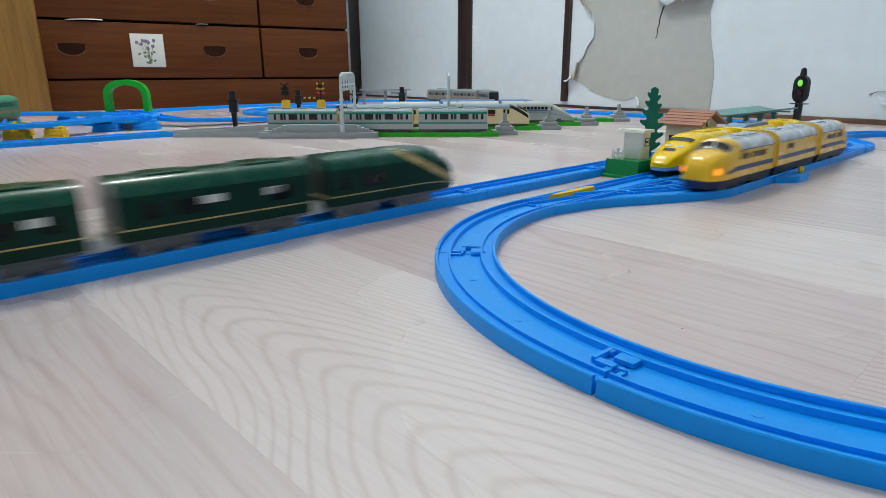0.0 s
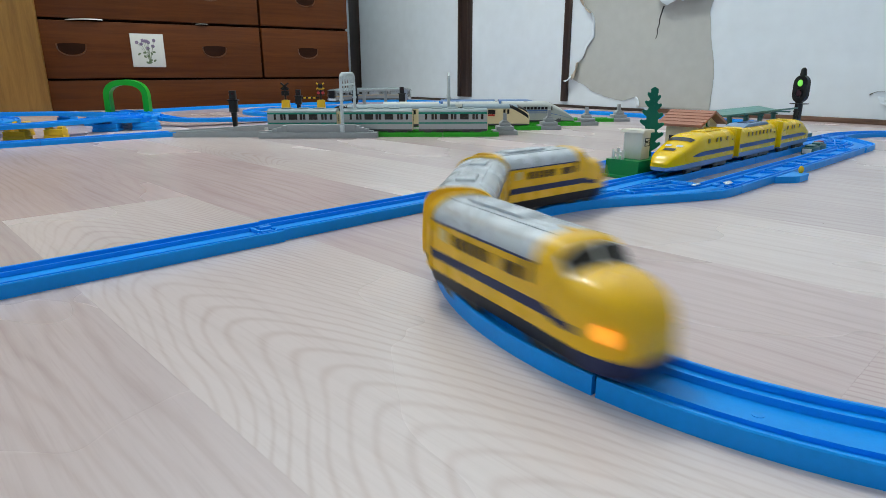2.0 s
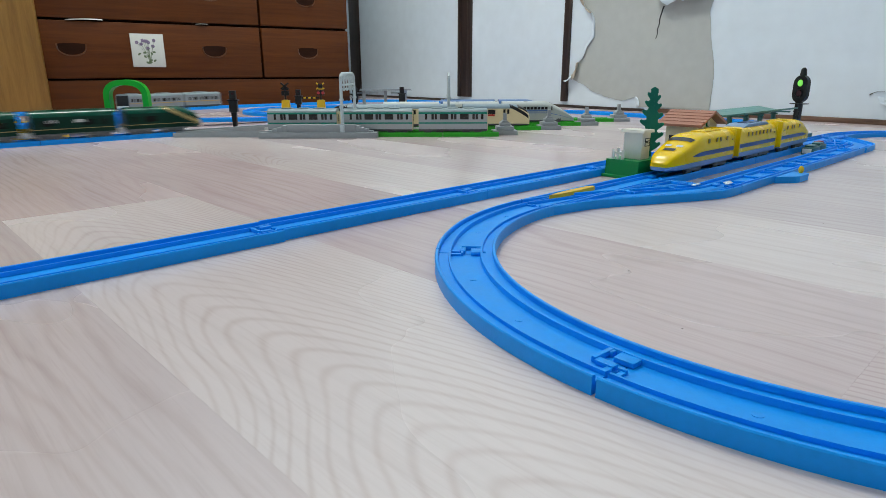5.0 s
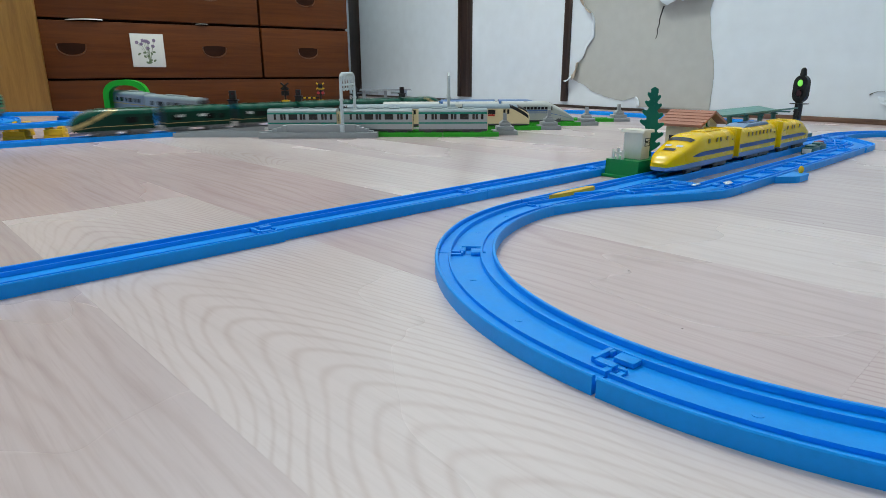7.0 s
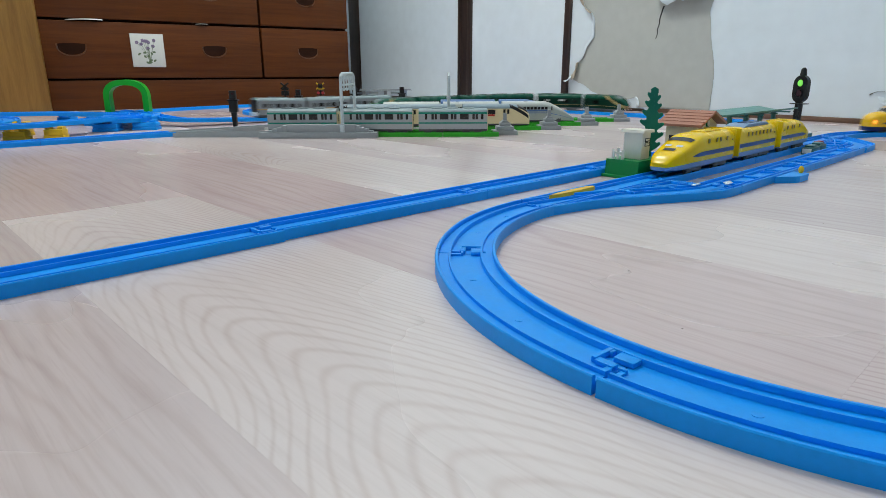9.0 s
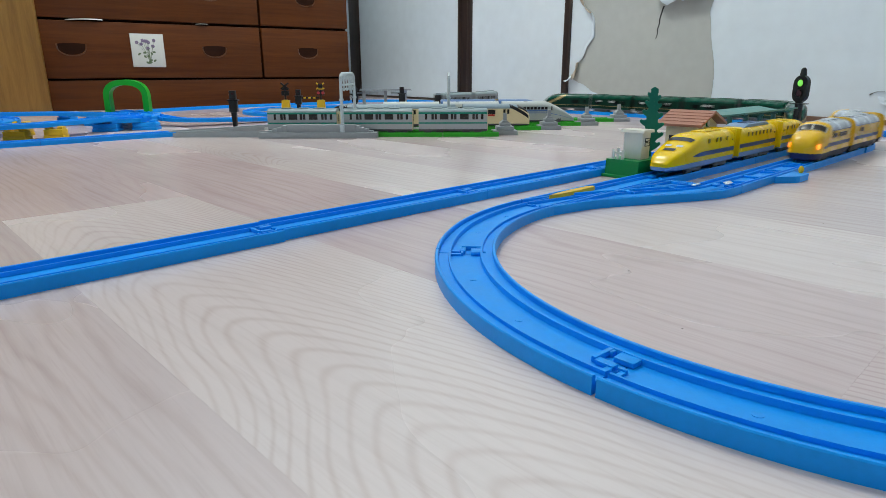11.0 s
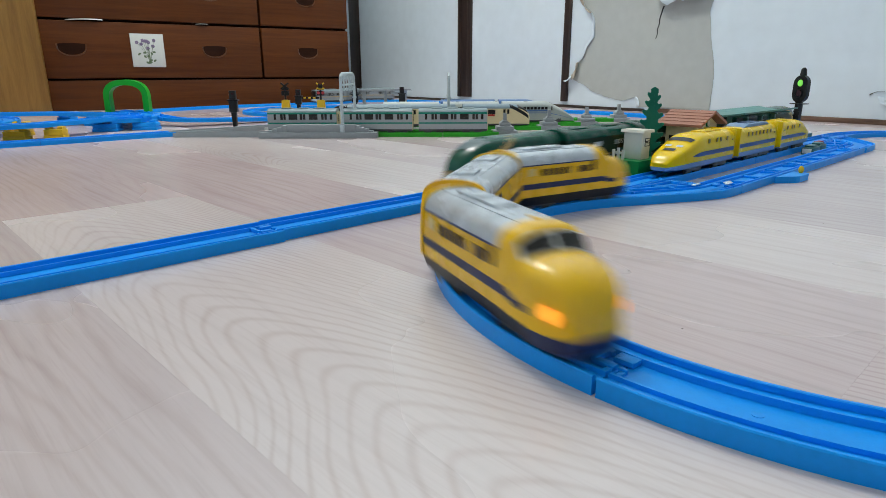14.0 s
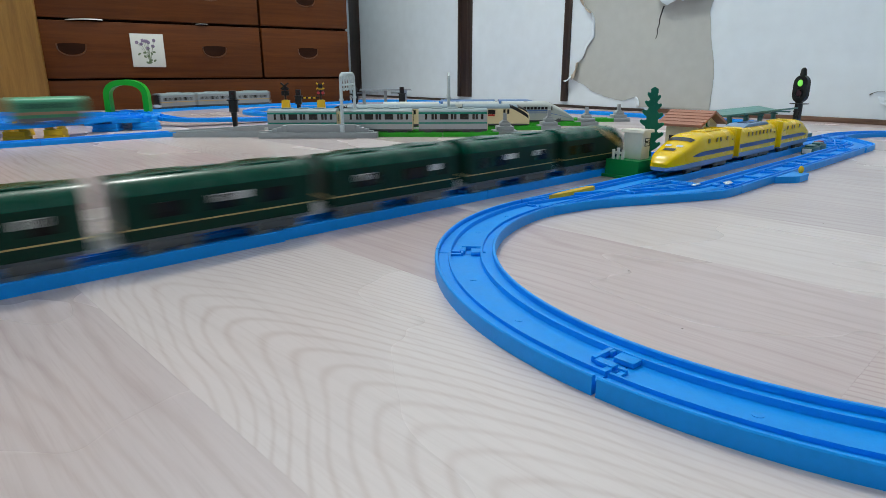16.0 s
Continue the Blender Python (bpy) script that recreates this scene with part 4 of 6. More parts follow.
    part("roof_ridge", abox(-tip + 0.004, 0.018 if lead else tip - 0.004, -0.0092, -0.0082, 0.0578, 0.0590), SILVER, root)
    part("roof_ridge", abox(-tip + 0.004, 0.018 if lead else tip - 0.004, 0.0082, 0.0092, 0.0578, 0.0590), SILVER, root)
    if lead:
        frame_ = part("screen_frame", patch(ring, 0.0338, 0.0408, -0.0168, 0.0168, 0.0003, 0.0), WHITE, root, "pale windscreen frame")
        for s in (-1, 1):
            part("windscreen", patch(ring, 0.0346, 0.0402, s * 0.0010, s * 0.0156, 0.0007), WINDOW_DARK, root, "dark windscreen half")
        part("roof_lamp", abox(0.0165, 0.0200, -0.0015, 0.0015, 0.0586, 0.0604, 0.0006), YELLOW, root)
        zl = 0.0262

        def side_at(x):
            return next((ya + (yb - ya) * (zl - za) / max(1e-7, zb - za) for (ya, za), (yb, zb) in zip(ring(x), ring(x)[1:]) if za <= zl <= zb), 0.012)
        xr = 0.050
        while side_at(xr) > 0.0177 and xr < tip - 0.0012:
            xr += 0.0003
        facing = math.atan2(1.0, (side_at(xr - 0.0006) - side_at(xr + 0.0006)) / 0.0012)
        for s in (-1, 1):
            lamp = bmesh.new()
            bmesh.ops.create_uvsphere(lamp, u_segments=16, v_segments=10, radius=0.0036)
            ob = part("headlight", lamp, LAMP_ORANGE if lit else LAMP_AMBER, root, "glowing orange headlight" if lit else "unlit amber tail light")
            ob.matrix_local = Matrix.Translation((xr - 0.0009 * math.cos(facing), s * (side_at(xr) - 0.0009 * math.sin(facing)), zl)) @ Matrix.Rotation(s * facing, 4, "Z") @ Matrix.Diagonal((0.32, 1, 1, 1))
    wheels(root, ln, 0.030, 0.044 if lead else 0.0)
    part("coupling", abox(-ln / 2 - 0.0135, -ln / 2 + 0.004, -0.0050, 0.0050, 0.0125, 0.0180, 0.001), WHITE, root, "white plastic coupling")
    return root


def generic_car(name, label, group, ln, spec, nose=None, wins=(), lamps=None):
    """A toy railcar: spec = (width, sill, marks, eave, top, bands, materials, part names, part labels)."""
    width, sill, marks, eave, top, bands, mats, names, labels = spec
    root = empty(name, Matrix(), label, "toy train", group)
    ring = body_rings(width, sill, marks, eave, top, ln, nose)
    loft(ring, xs_of(ln, nose[0] if nose else None), bands, root, mats, names, labels)
    for rows, material, z0, z1, nm in wins:
        windows(root, rows, material, width / 2 + 0.0001, z0, z1, nm)
    wheels(root, ln, 0.028, 0.052 if nose and nose[0] < 0.03 else 0.0, material=GREY_PLASTIC if name == "green_train_car" else None)
    return root, ring


def green_car(lead=False, pattern=0):
    ln = 0.138 if lead else 0.131
    bands = [0, 1, 2, 1] + [3] * 6
    spec = (0.0390, 0.0160, [0.0188, 0.0262, 0.0273], 0.0480, 0.0600, bands, [GREEN_SILL, GREEN_DARK, GOLD, GREEN_ROOF], ["underframe", "body", "gold_line", "roof"], {"roof": "glossy dark green roof", "gold_line": "thin gold line"})
    sets = ([(-0.050, -0.034), (0.012, 0.030), (0.040, 0.050)], [(-0.045, -0.025), (-0.008, 0.012), (0.028, 0.048)], [(-0.052, -0.046), (-0.030, -0.004), (0.020, 0.044)])
    lit = ([(-0.044, -0.030), (0.000, 0.016)], [(-0.016, 0.010)], [(0.026, 0.044), (-0.046, -0.036)])
    # the white panes are reflections on the windows, put in as paint
    wins = [] if lead else [(sets[pattern], WINDOW_BLACK, 0.0300, 0.0400, "window"), (lit[pattern], WINDOW_WHITE, 0.0348, 0.0402, "pale_window")]
    if lead:
        wins = [([(-0.058, -0.050), (-0.038, -0.016)], WINDOW_BLACK, 0.0295, 0.0400, "window")]
    nose = (0.022, 1.9, 0.42, 1.7, 0.34) if lead else None
    root, ring = generic_car("green_train_car", "dark green toy railcar with gold trim running on blue track", "dark green train cars", ln, spec, nose, wins)
    if lead:
        # gold band that sweeps from the nose up over the shoulder
        bm = bmesh.new()
        for s in (1, -1):
            prev = None
            for i in range(15):
                u = i / 14
                x = 0.0672 - 0.070 * u
                r = ring(x)
                z0 = 0.0225 + 0.0335 * u ** 1.15
                w = 0.0062 + 0.0015 * u

                def side(z):
                    for (ya, za), (yb, zb) in zip(r, r[1:]):
                        if za <= z <= zb:
                            return ya + (yb - ya) * (z - za) / max(1e-6, zb - za)
                    return r[-1][0] if z > r[-1][1] else r[0][0]
                zt = min(z0 + w, r[-1][1] - 0.0004)
                zb_ = min(z0, zt - 0.0004)
                cur = [bm.verts.new((x + 0.0003, s * (side(zb_) + 0.0004), zb_)), bm.verts.new((x + 0.0003, s * (side((zb_ + zt) / 2) + 0.0005), (zb_ + zt) / 2)), bm.verts.new((x + 0.0003, s * (side(zt) + 0.0004), zt + 0.0003))]
                if prev:
                    for k in range(2):
                        bm.faces.new((prev[k], cur[k], cur[k + 1], prev[k + 1]))
                prev = cur
        part("gold_band", bm, GOLD, root, "sweeping gold nose band")
        part("nose_grille", abox(0.0640, 0.0698, -0.0105, 0.0105, 0.0205, 0.0292, 0.0014), GOLD, root, "ribbed gold nose grille")
        for k in range(3):
            part("grille_bar", abox(0.0650, 0.0703, -0.0107, 0.0107, 0.0222 + k * 0.0024, 0.0230 + k * 0.0024), BROWN_PLASTIC, root)
        part("windscreen", patch(ring, 0.0340, 0.0540, -0.0132, 0.0132, 0.0005, 0.15), WINDSCREEN, root, "windscreen painted pale as a reflection")
        for s in (-1, 1):
            part("bumper_light", abox(0.0645, 0.0690, s * 0.007 - 0.0045, s * 0.007 + 0.0045, 0.0168, 0.0186, 0.0006), MARKER_GLOW, root)
    else:
        for x in (-0.035, 0.03):
            part("roof_unit", abox(x - 0.016, x + 0.016, -0.010, 0.010, 0.0582, 0.0604, 0.001), GREEN_ROOF, root)
    c = abox(-ln / 2 - 0.0150, -ln / 2 + 0.004, -0.0085, 0.0085, 0.0125, 0.0215, 0.001)
    part("coupling", c, WHITE, root, "white plastic coupling")
    return root


def commuter_car(lead=False):
    """Silver commuter railcar with two teal lines."""
    ln = 0.128
    bands = [0, 1, 2, 1, 2, 1] + [3] * 6
    spec = (0.0380, 0.0105, [0.0150, 0.0258, 0.0286, 0.0448, 0.0486], 0.0492, 0.0555, bands, [DARK_GREY, SILVER_BODY, TEAL, ROOF_GREY], ["underframe", "body", "teal_line", "roof"], {"teal_line": "thin teal line", "roof": "pale grey roof"})
    wins = [([(-0.052, -0.048), (-0.040, -0.0355), (-0.034, -0.0300), (-0.004, 0.0005), (0.002, 0.0065), (0.036, 0.0405), (0.042, 0.0465), (0.052, 0.0565)], WINDOW_DARK, 0.0315, 0.0425, "door_window"),
            ([(-0.0245, -0.0085), (0.0130, 0.0290)], WINDOW_DARK, 0.0315, 0.0425, "window")]
    root, ring = generic_car("commuter_car", "silver toy commuter railcar with teal lines in the yard", "silver commuter cars", ln, spec, None, wins)
    for x in (-0.03, 0.0, 0.03):
        part("roof_unit", abox(x - 0.010, x + 0.010, -0.008, 0.008, 0.0550, 0.0568, 0.0008), ROOF_GREY, root)
    part("end_panel", abox(ln / 2 - 0.0004, ln / 2 + 0.0012, -0.0165, 0.0165, 0.0125, 0.0490, 0.0006), CREAM, root, "cream end panel")
    part("end_window", abox(ln / 2 + 0.0011, ln / 2 + 0.0018, -0.004, 0.004, 0.0300, 0.0440), WINDOW_DARK, root)
    coupling(root, -ln / 2, WHITE)
    return root


def cream_car(lead=False):
    ln = 0.140 if lead else 0.124
    bands = [0, 1, 1, 1] + [2] * 6
    spec = (0.0385, 0.0105, [0.0145, 0.026, 0.040], 0.0470, 0.0570, bands, [DARK_GREY, CREAM, CREAM_ROOF], ["underframe", "body", "roof"], {"roof": "pale roof"})
    nose = (0.027, 2.1, 0.5, 2.0, 0.36) if lead else None
    wins = [([(-0.018, -0.003)], WINDOW_DARK, 0.0330, 0.0420, "window"), ([(-0.018, -0.004)], RED, 0.0285, 0.0328, "red_panel"), ([(0.0135, 0.0180), (0.0215, 0.0260)], WINDOW_DARK, 0.0330, 0.0430, "door_window")] if lead else [([(-0.045, -0.02), (0.0, 0.03)], WINDOW_DARK, 0.0330, 0.0420, "window")]
    if not lead:
        return generic_car("cream_train_car", "cream toy express railcar parked in the yard", "cream express cars", ln, spec, None, wins)[0]
    root = empty("cream_train_car", Matrix(), "cream toy express railcar with black wrap-round windscreen in yard", "toy train", "cream express cars")
    ring = body_rings(spec[0], spec[1], spec[2], spec[3], spec[4], ln, nose)
    xs = xs_of(ln, nose[0])
    cut0, cut1 = 7, 14
    loft(ring, xs[:cut0 + 1], bands, root, spec[6], spec[7], spec[8])
    loft(ring, xs[cut0:cut1 + 1], [0, 1, 1, 1, 1] + [2] * 5, root, [DARK_GREY, CREAM, WINDOW_DARK], ["nose_underframe", "nose_side", "windscreen"], {"windscreen": "black wrap-round windscreen"})
    loft(ring, xs[cut1:], [0] + [1] * 9, root, [DARK_GREY, CREAM], ["nose_skirt", "nose"])
    for rows, material, z0, z1, nm in wins:
        windows(root, rows, material, spec[0] / 2 + 0.0001, z0, z1, nm)
    for s in (1, -1):
        bm = bmesh.new()
        prev = None
        for i in range(17):
            u = i / 16
            x = 0.0665 - 0.040 * u
            r = ring(x)
            hi = r[-1][1] - 0.0012
            lo_ = min(0.0240 + 0.0250 * u ** 0.8, hi - 0.0035)
            hi = min(hi, lo_ + 0.0075)
            row = []
            for z in (lo_, (lo_ + hi) / 2, hi):
                y = next((ya + (yb - ya) * (z - za) / max(1e-6, zb - za) for (ya, za), (yb, zb) in zip(r, r[1:]) if za <= z <= zb), r[-2][0])
                row.append(bm.verts.new((x + 0.0003, s * (y + 0.0005), z + 0.0003)))
            if prev:
                for k in range(2):
                    bm.faces.new((prev[k], row[k], row[k + 1], prev[k + 1]))
            prev = row
        part("screen_edge", bm, BLACK, root, "black arc round the windscreen")
    wheels(root, ln, 0.028, 0.050)
    return root


def bullet_car(lead=False):
    ln = 0.165 if lead else 0.124
    bands = [0, 1, 2, 1] + [3] * 6
    spec = (0.0385, 0.0105, [0.0140, 0.0300, 0.0315], 0.0460, 0.0570, bands, [DARK_GREY, BULLET_BODY, STEEL_BLUE, BULLET_ROOF], ["underframe", "body", "blue_line", "roof"], {"roof": "pale roof"})
    nose = (0.016, 1.5, 0.12, 1.18, 0.13) if lead else None
    wins = [([(-0.060 + i * 0.008, -0.054 + i * 0.008) for i in range(10)], WINDOW_DARK, 0.0360, 0.0420, "window"), ([(-0.062, 0.021)], STEEL_BLUE, 0.0318, 0.0356, "blue_stripe"), ([(0.0265, 0.0290)], WINDOW_DARK, 0.034, 0.043, "door_window")] if lead else [([(-0.05 + i * 0.008, -0.044 + i * 0.008) for i in range(12)], WINDOW_DARK, 0.0360, 0.0420, "window")]
    root, ring = generic_car("bullet_train_car", "white toy bullet railcar with blue line in the yard", "white bullet cars", ln, spec, nose, wins)
    if lead:
        part("windscreen", patch(ring, 0.0250, 0.0480, -0.0095, 0.0095, 0.0005, 0.3), WINDOW_DARK, root, "dark windscreen")
    return root


def blue_roof_car(lead=False):
    ln = 0.130
    bands = [0, 1, 2, 1] + [3] * 6
    spec = (0.0385, 0.0105, [0.0140, 0.0270, 0.0310], 0.0465, 0.0570, bands, [DARK_GREY, WHITE, STEEL_BLUE, STEEL_BLUE], ["underframe", "body", "blue_line", "roof"], {"roof": "blue roof"})
    nose = (0.0, 1.6, 0.2, 1.5, 0.25) if lead else None
    root, ring = generic_car("blue_roofed_car", "white toy express railcar with blue roof in the yard", "blue-roofed express cars", ln, spec, nose, [([(-0.05 + i * 0.009, -0.044 + i * 0.009) for i in range(5)], WINDOW_DARK, 0.0350, 0.0420, "window")])
    return root


def silver_car(lead=False):
    """Silver railcar with an amber line and a black cab end."""
    ln = 0.131
    bands = [0, 1, 2, 1] + [3] * 6
    spec = (0.0380, 0.0105, [0.0150, 0.0270, 0.0288], 0.0480, 0.0555, bands, [DARK_GREY, SILVER_DULL, AMBER, ROOF_GREY], ["underframe", "body", "amber_line", "roof"], {"amber_line": "thin amber line", "roof": "grey roof"})
    wins = [([(-0.050, -0.044), (-0.034, -0.020), (-0.010, -0.003), (0.004, 0.018), (0.028, 0.035), (0.042, 0.052)], WINDOW_DARK, 0.0325, 0.0415, "window")]
    root, ring = generic_car("silver_train_car", "silver toy railcar with amber line on the far loop", "silver train cars", ln, spec, None, wins)
    part("roof_unit", abox(-0.022, 0.022, -0.009, 0.009, 0.0548, 0.0572, 0.001), ROOF_GREY, root)
    if lead:
        part("cab_front", abox(ln / 2 - 0.001, ln / 2 + 0.0025, -0.0165, 0.0165, 0.0180, 0.0500, 0.001), BLACK, root, "glossy black cab front")
        part("cab_skirt", abox(ln / 2 - 0.001, ln / 2 + 0.0030, -0.0165, 0.0165, 0.0125, 0.0215, 0.001), WHITE, root)
    coupling(root, -ln / 2, WHITE)
    return root


def retro_car():
    """A boxy green railcar with a dark louvred end."""
    ln = 0.118
    bands = [0, 1, 2, 1] + [3] * 6
    spec = (0.0385, 0.0125, [0.0180, 0.0235, 0.0285], 0.0450, 0.0545, bands, [DARK_GREY, WAGON_GREEN, WAGON_LINE, WAGON_ROOF], ["underframe", "body", "side_line", "roof"], {"side_line": "dull salmon line", "roof": "lighter green roof"})
    wins = [([(-0.045 + i * 0.0155, -0.0335 + i * 0.0155) for i in range(6)], WAGON_WINDOW, 0.0345, 0.0425, "window")]
    root, ring = generic_car("green_railcar", "boxy green toy railcar on raised blue track", "boxy green railcars", ln, spec, (0.048, 3.0, 0.72, 3.0, 0.80), wins)
    for z in (0.0310, 0.0380, 0.0450):
        part("end_louvre", abox(ln / 2 - 0.006, ln / 2 + 0.0006, -0.0125, 0.0125, z, z + 0.0032, 0.0006), WINDOW_DARK, root, "dark end opening")
    return root


def sleek_car(kind):
    """A parked lemon yellow railcar with a blue line and a pale blue skirt."""
    lead = kind != "middle"
    ln = {"lead": 0.148, "middle": 0.122, "tail": 0.142}[kind]
    tip, sill, top = ln / 2, 0.0145, 0.0585
    hw = 0.0196
    base = [(hw * 0.88, sill), (hw * 0.98, 0.0165), (hw * 1.0, 0.0228), (hw * 1.0, 0.0292), (hw * 1.0, 0.0352), (hw * 0.985, 0.0450)]
    for i in range(1, 8):
        a = math.pi / 2 * i / 7
        base.append((hw * 0.985 * math.cos(a) ** 0.55 if i < 7 else 0.0, 0.0450 + (top - 0.0450) * math.sin(a) ** 0.85))
    x0 = 0.004
    us, hs = [0.0, 0.10, 0.22, 0.40, 0.52, 0.70, 0.85, 0.94, 1.0], [1.0, 0.985, 0.93, 0.73, 0.62, 0.51, 0.40, 0.28, 0.10]

    def height(u):
        return sum(float(np.interp(min(1.0, max(0.0, u + d)), us, hs)) for d in (-0.05, -0.025, 0.0, 0.025, 0.05)) / 5

    def ring(x):
        if not lead or x <= x0:
            return base
        u = min(1.0, (x - x0) / (tip - x0))
        kw = 0.30 + 0.70 * (1 - u ** 2.6) ** (1 / 2.2)
        kh = height(u)
        out = []
        for y, z in base:
            if z <= 0.0229:
                out.append((y * min(1.0, kw * 1.03), sill + (z - sill) * (0.45 + 0.55 * min(1.0, kh * 1.5))))
            else:
                out.append((y * kw, sill + (0.0228 - sill) * (0.45 + 0.55 * min(1.0, kh * 1.5)) + (z - 0.0228) * kh))
        return out
    root = empty("lemon_train_car", Matrix(), "lemon yellow toy bullet railcar with blue line, parked", "toy train", "parked lemon yellow cars")
    mats, names, labels = [SKIRT_BLUE, YELLOW_BRIGHT, LINE_BLUE], ["skirt", "body", "blue_line"], {"skirt": "pale blue skirt", "blue_line": "blue side line"}
    bands = [0, 0, 1, 2] + [1] * 8
    if lead:
        loft(ring, [-tip, -tip + 0.001, -0.02, 0.004, 0.010], bands, root, mats, names, labels)
        xs = [0.010 + (tip - 0.010) * math.sin(math.pi / 2 * i / 22) for i in range(23)]
        loft(ring, xs, [0, 0] + [1] * 10, root, mats[:2], ["nose_skirt", "nose"], {"nose_skirt": "pale blue skirt", "nose": "long lemon yellow nose"})
        # the blue line ends in a point on the nose
        for s in (-1, 1):
            bm = bmesh.new()
            vs = []
            for x, za, zb in ((0.010, 0.0292, 0.0352), (0.018, 0.0292, 0.0346), (0.026, 0.0296, 0.0332), (0.034, 0.0306, 0.0310)):
                r = ring(x)
                yy = max(y for y, z in r[3:])
                vs.append((bm.verts.new((x, s * (yy + 0.0003), za)), bm.verts.new((x, s * (yy + 0.0003), zb))))
            for p, q in zip(vs, vs[1:]):
                bm.faces.new((p[0], q[0], q[1], p[1]))
            part("line_point", bm, LINE_BLUE, root)
        part("windscreen", patch(ring, 0.0235, 0.0305, -0.0152, 0.0152, 0.0006, 0.12), BLACK, root, "wrap-round black windscreen")
        for s in (-1, 1):
            part("headlight", patch(ring, 0.0400, 0.0440, s * 0.0030, s * 0.0105, 0.0006, 0.1), WINDOW_WHITE, root, "clear lozenge headlight")
        part("nose_plate", patch(ring, 0.0490, 0.0550, -0.0066, 0.0066, 0.0006), BLACK, root, "small black nose plate")
        part("roof_rib", abox(-0.058, -0.012, -0.008, 0.008, 0.0578, 0.0598, 0.0008), YELLOW_BRIGHT, root)
        rows = [(-0.052, -0.0485), (-0.034, -0.0305), (-0.0245, -0.021), (-0.004, 0.0005)]
    else:
        loft(ring, xs_of(ln), bands, root, mats, names, labels)
        part("roof_unit", prism([(-0.050, 0.0575), (-0.042, 0.0620), (0.022, 0.0620), (0.036, 0.0575)], -0.0120, 0.0120), SKIRT_BLUE, root, "pale blue roof housing")
        part("roof_pan", abox(-0.030, 0.010, -0.0065, 0.0065, 0.0620, 0.0632, 0.0004), LINE_BLUE, root)
        rows = [(-0.040 + i * 0.0125, -0.0365 + i * 0.0125) for i in range(7)]
    windows(root, rows, WINDOW_BROWN, hw + 0.0002, 0.0372, 0.0432, "window")
    for x in (-tip,) if lead else (-tip, tip):
        part("end_plate", abox(x - 0.0012, x + 0.0012, -0.0200, 0.0200, 0.0170, 0.0590, 0.0008), YELLOW_BRIGHT, root, "plain yellow end plate")
    part("door_lamp", abox(-tip + 0.0065, -tip + 0.0085, -hw - 0.0004, hw + 0.0004, 0.0440, 0.0460), WINDOW_BROWN, root)
    part("coupling", abox(-tip - 0.010, -tip + 0.003, -0.0045, 0.0045, 0.0125, 0.0180, 0.0008), BLACK, root)
    wheels(root, ln, 0.028, 0.052)
    return root


GREEN_ROOF = mat("green_roof_paint", (0.002, 0.075, 0.045), 0.26, coat=0.15, spec=0.25)
WINDOW_BLACK = mat("window_black_print", (0.006, 0.007, 0.007), 0.22, spec=0.2)
GREEN_SILL = mat("grey_sill_paint", (0.16, 0.175, 0.18), 0.4)
MARKER_GLOW = mat("marker_lamp_glow", (0.9, 0.7, 0.65), 0.3, emit=(1.0, 0.62, 0.55), strength=0.9)
# pale grey stands in for the reflection on the green train's windscreen
WINDSCREEN = mat("windscreen_reflection", (0.16, 0.21, 0.22), 0.15)
SILVER_DULL = mat("dull_silver_paint", (0.27, 0.30, 0.32), 0.38, metal=0.2)
SILVER_BODY = mat("silver_body_paint", (0.40, 0.43, 0.44), 0.36, metal=0.2)
LAMP_AMBER = mat("unlit_amber", (0.75, 0.36, 0.02), 0.3)
ROOF_GREY = mat("roof_grey_paint", (0.26, 0.33, 0.35), 0.35)
AMBER = mat("amber_paint", (0.55, 0.33, 0.08), 0.4)
CREAM_ROOF = mat("blue_grey_roof_plastic", (0.24, 0.32, 0.37), 0.4)
BULLET_BODY = mat("bullet_body_paint", (0.42, 0.47, 0.43), 0.32)
BULLET_ROOF = mat("bullet_roof_paint", (0.50, 0.54, 0.52), 0.3)
WAGON_LINE = mat("salmon_paint", (0.30, 0.17, 0.10), 0.4)
WAGON_ROOF = mat("wagon_roof_paint", (0.08, 0.33, 0.19), 0.35)
WAGON_WINDOW = mat("wagon_window_print", (0.03, 0.11, 0.07), 0.25)
SKIRT_BLUE = mat("pale_blue_paint", (0.20, 0.33, 0.52), 0.35)
WINDOW_BROWN = mat("window_brown_print", (0.20, 0.13, 0.02), 0.3)


# ---------------------------------------------------------------- motion
def ride(cars, line, times, gap=0.008, height=None):
    """Key cars along a line; times gives (seconds, length at the tip of the first car)."""
    def tip(t):
        for (t0, s0), (t1, s1) in zip(times, times[1:]):
            if t <= t1:
                return s0 + (s1 - s0) * (t - t0) / (t1 - t0)
        return times[-1][1]
    back_by = 0.0
    for car, ln, flip in cars:
        rows = []
        for i in range(161):
            t = i * 0.1
            s = tip(t) - back_by - ln / 2
            k = 0.20 if ln == 0.133 else 0.26
            a, b = line.at(s + ln * k), line.at(s - ln * k)
            c = (a + b) / 2
            h = math.degrees(math.atan2(a.y - b.y, a.x - b.x)) + (180 if flip else 0)
            za, zb = (height(a), height(b)) if height else (0.0, 0.0)
            tilt = -math.degrees(math.atan2(za - zb, (a - b).length)) * (-1 if flip else 1)
            rows.append((t, Matrix.Translation((c.x, c.y, (za + zb) / 2)) @ Matrix.Rotation(radians(h), 4, "Z") @ Matrix.Rotation(radians(tilt), 4, "Y")))
        walk(car, rows)
        back_by += ln + gap


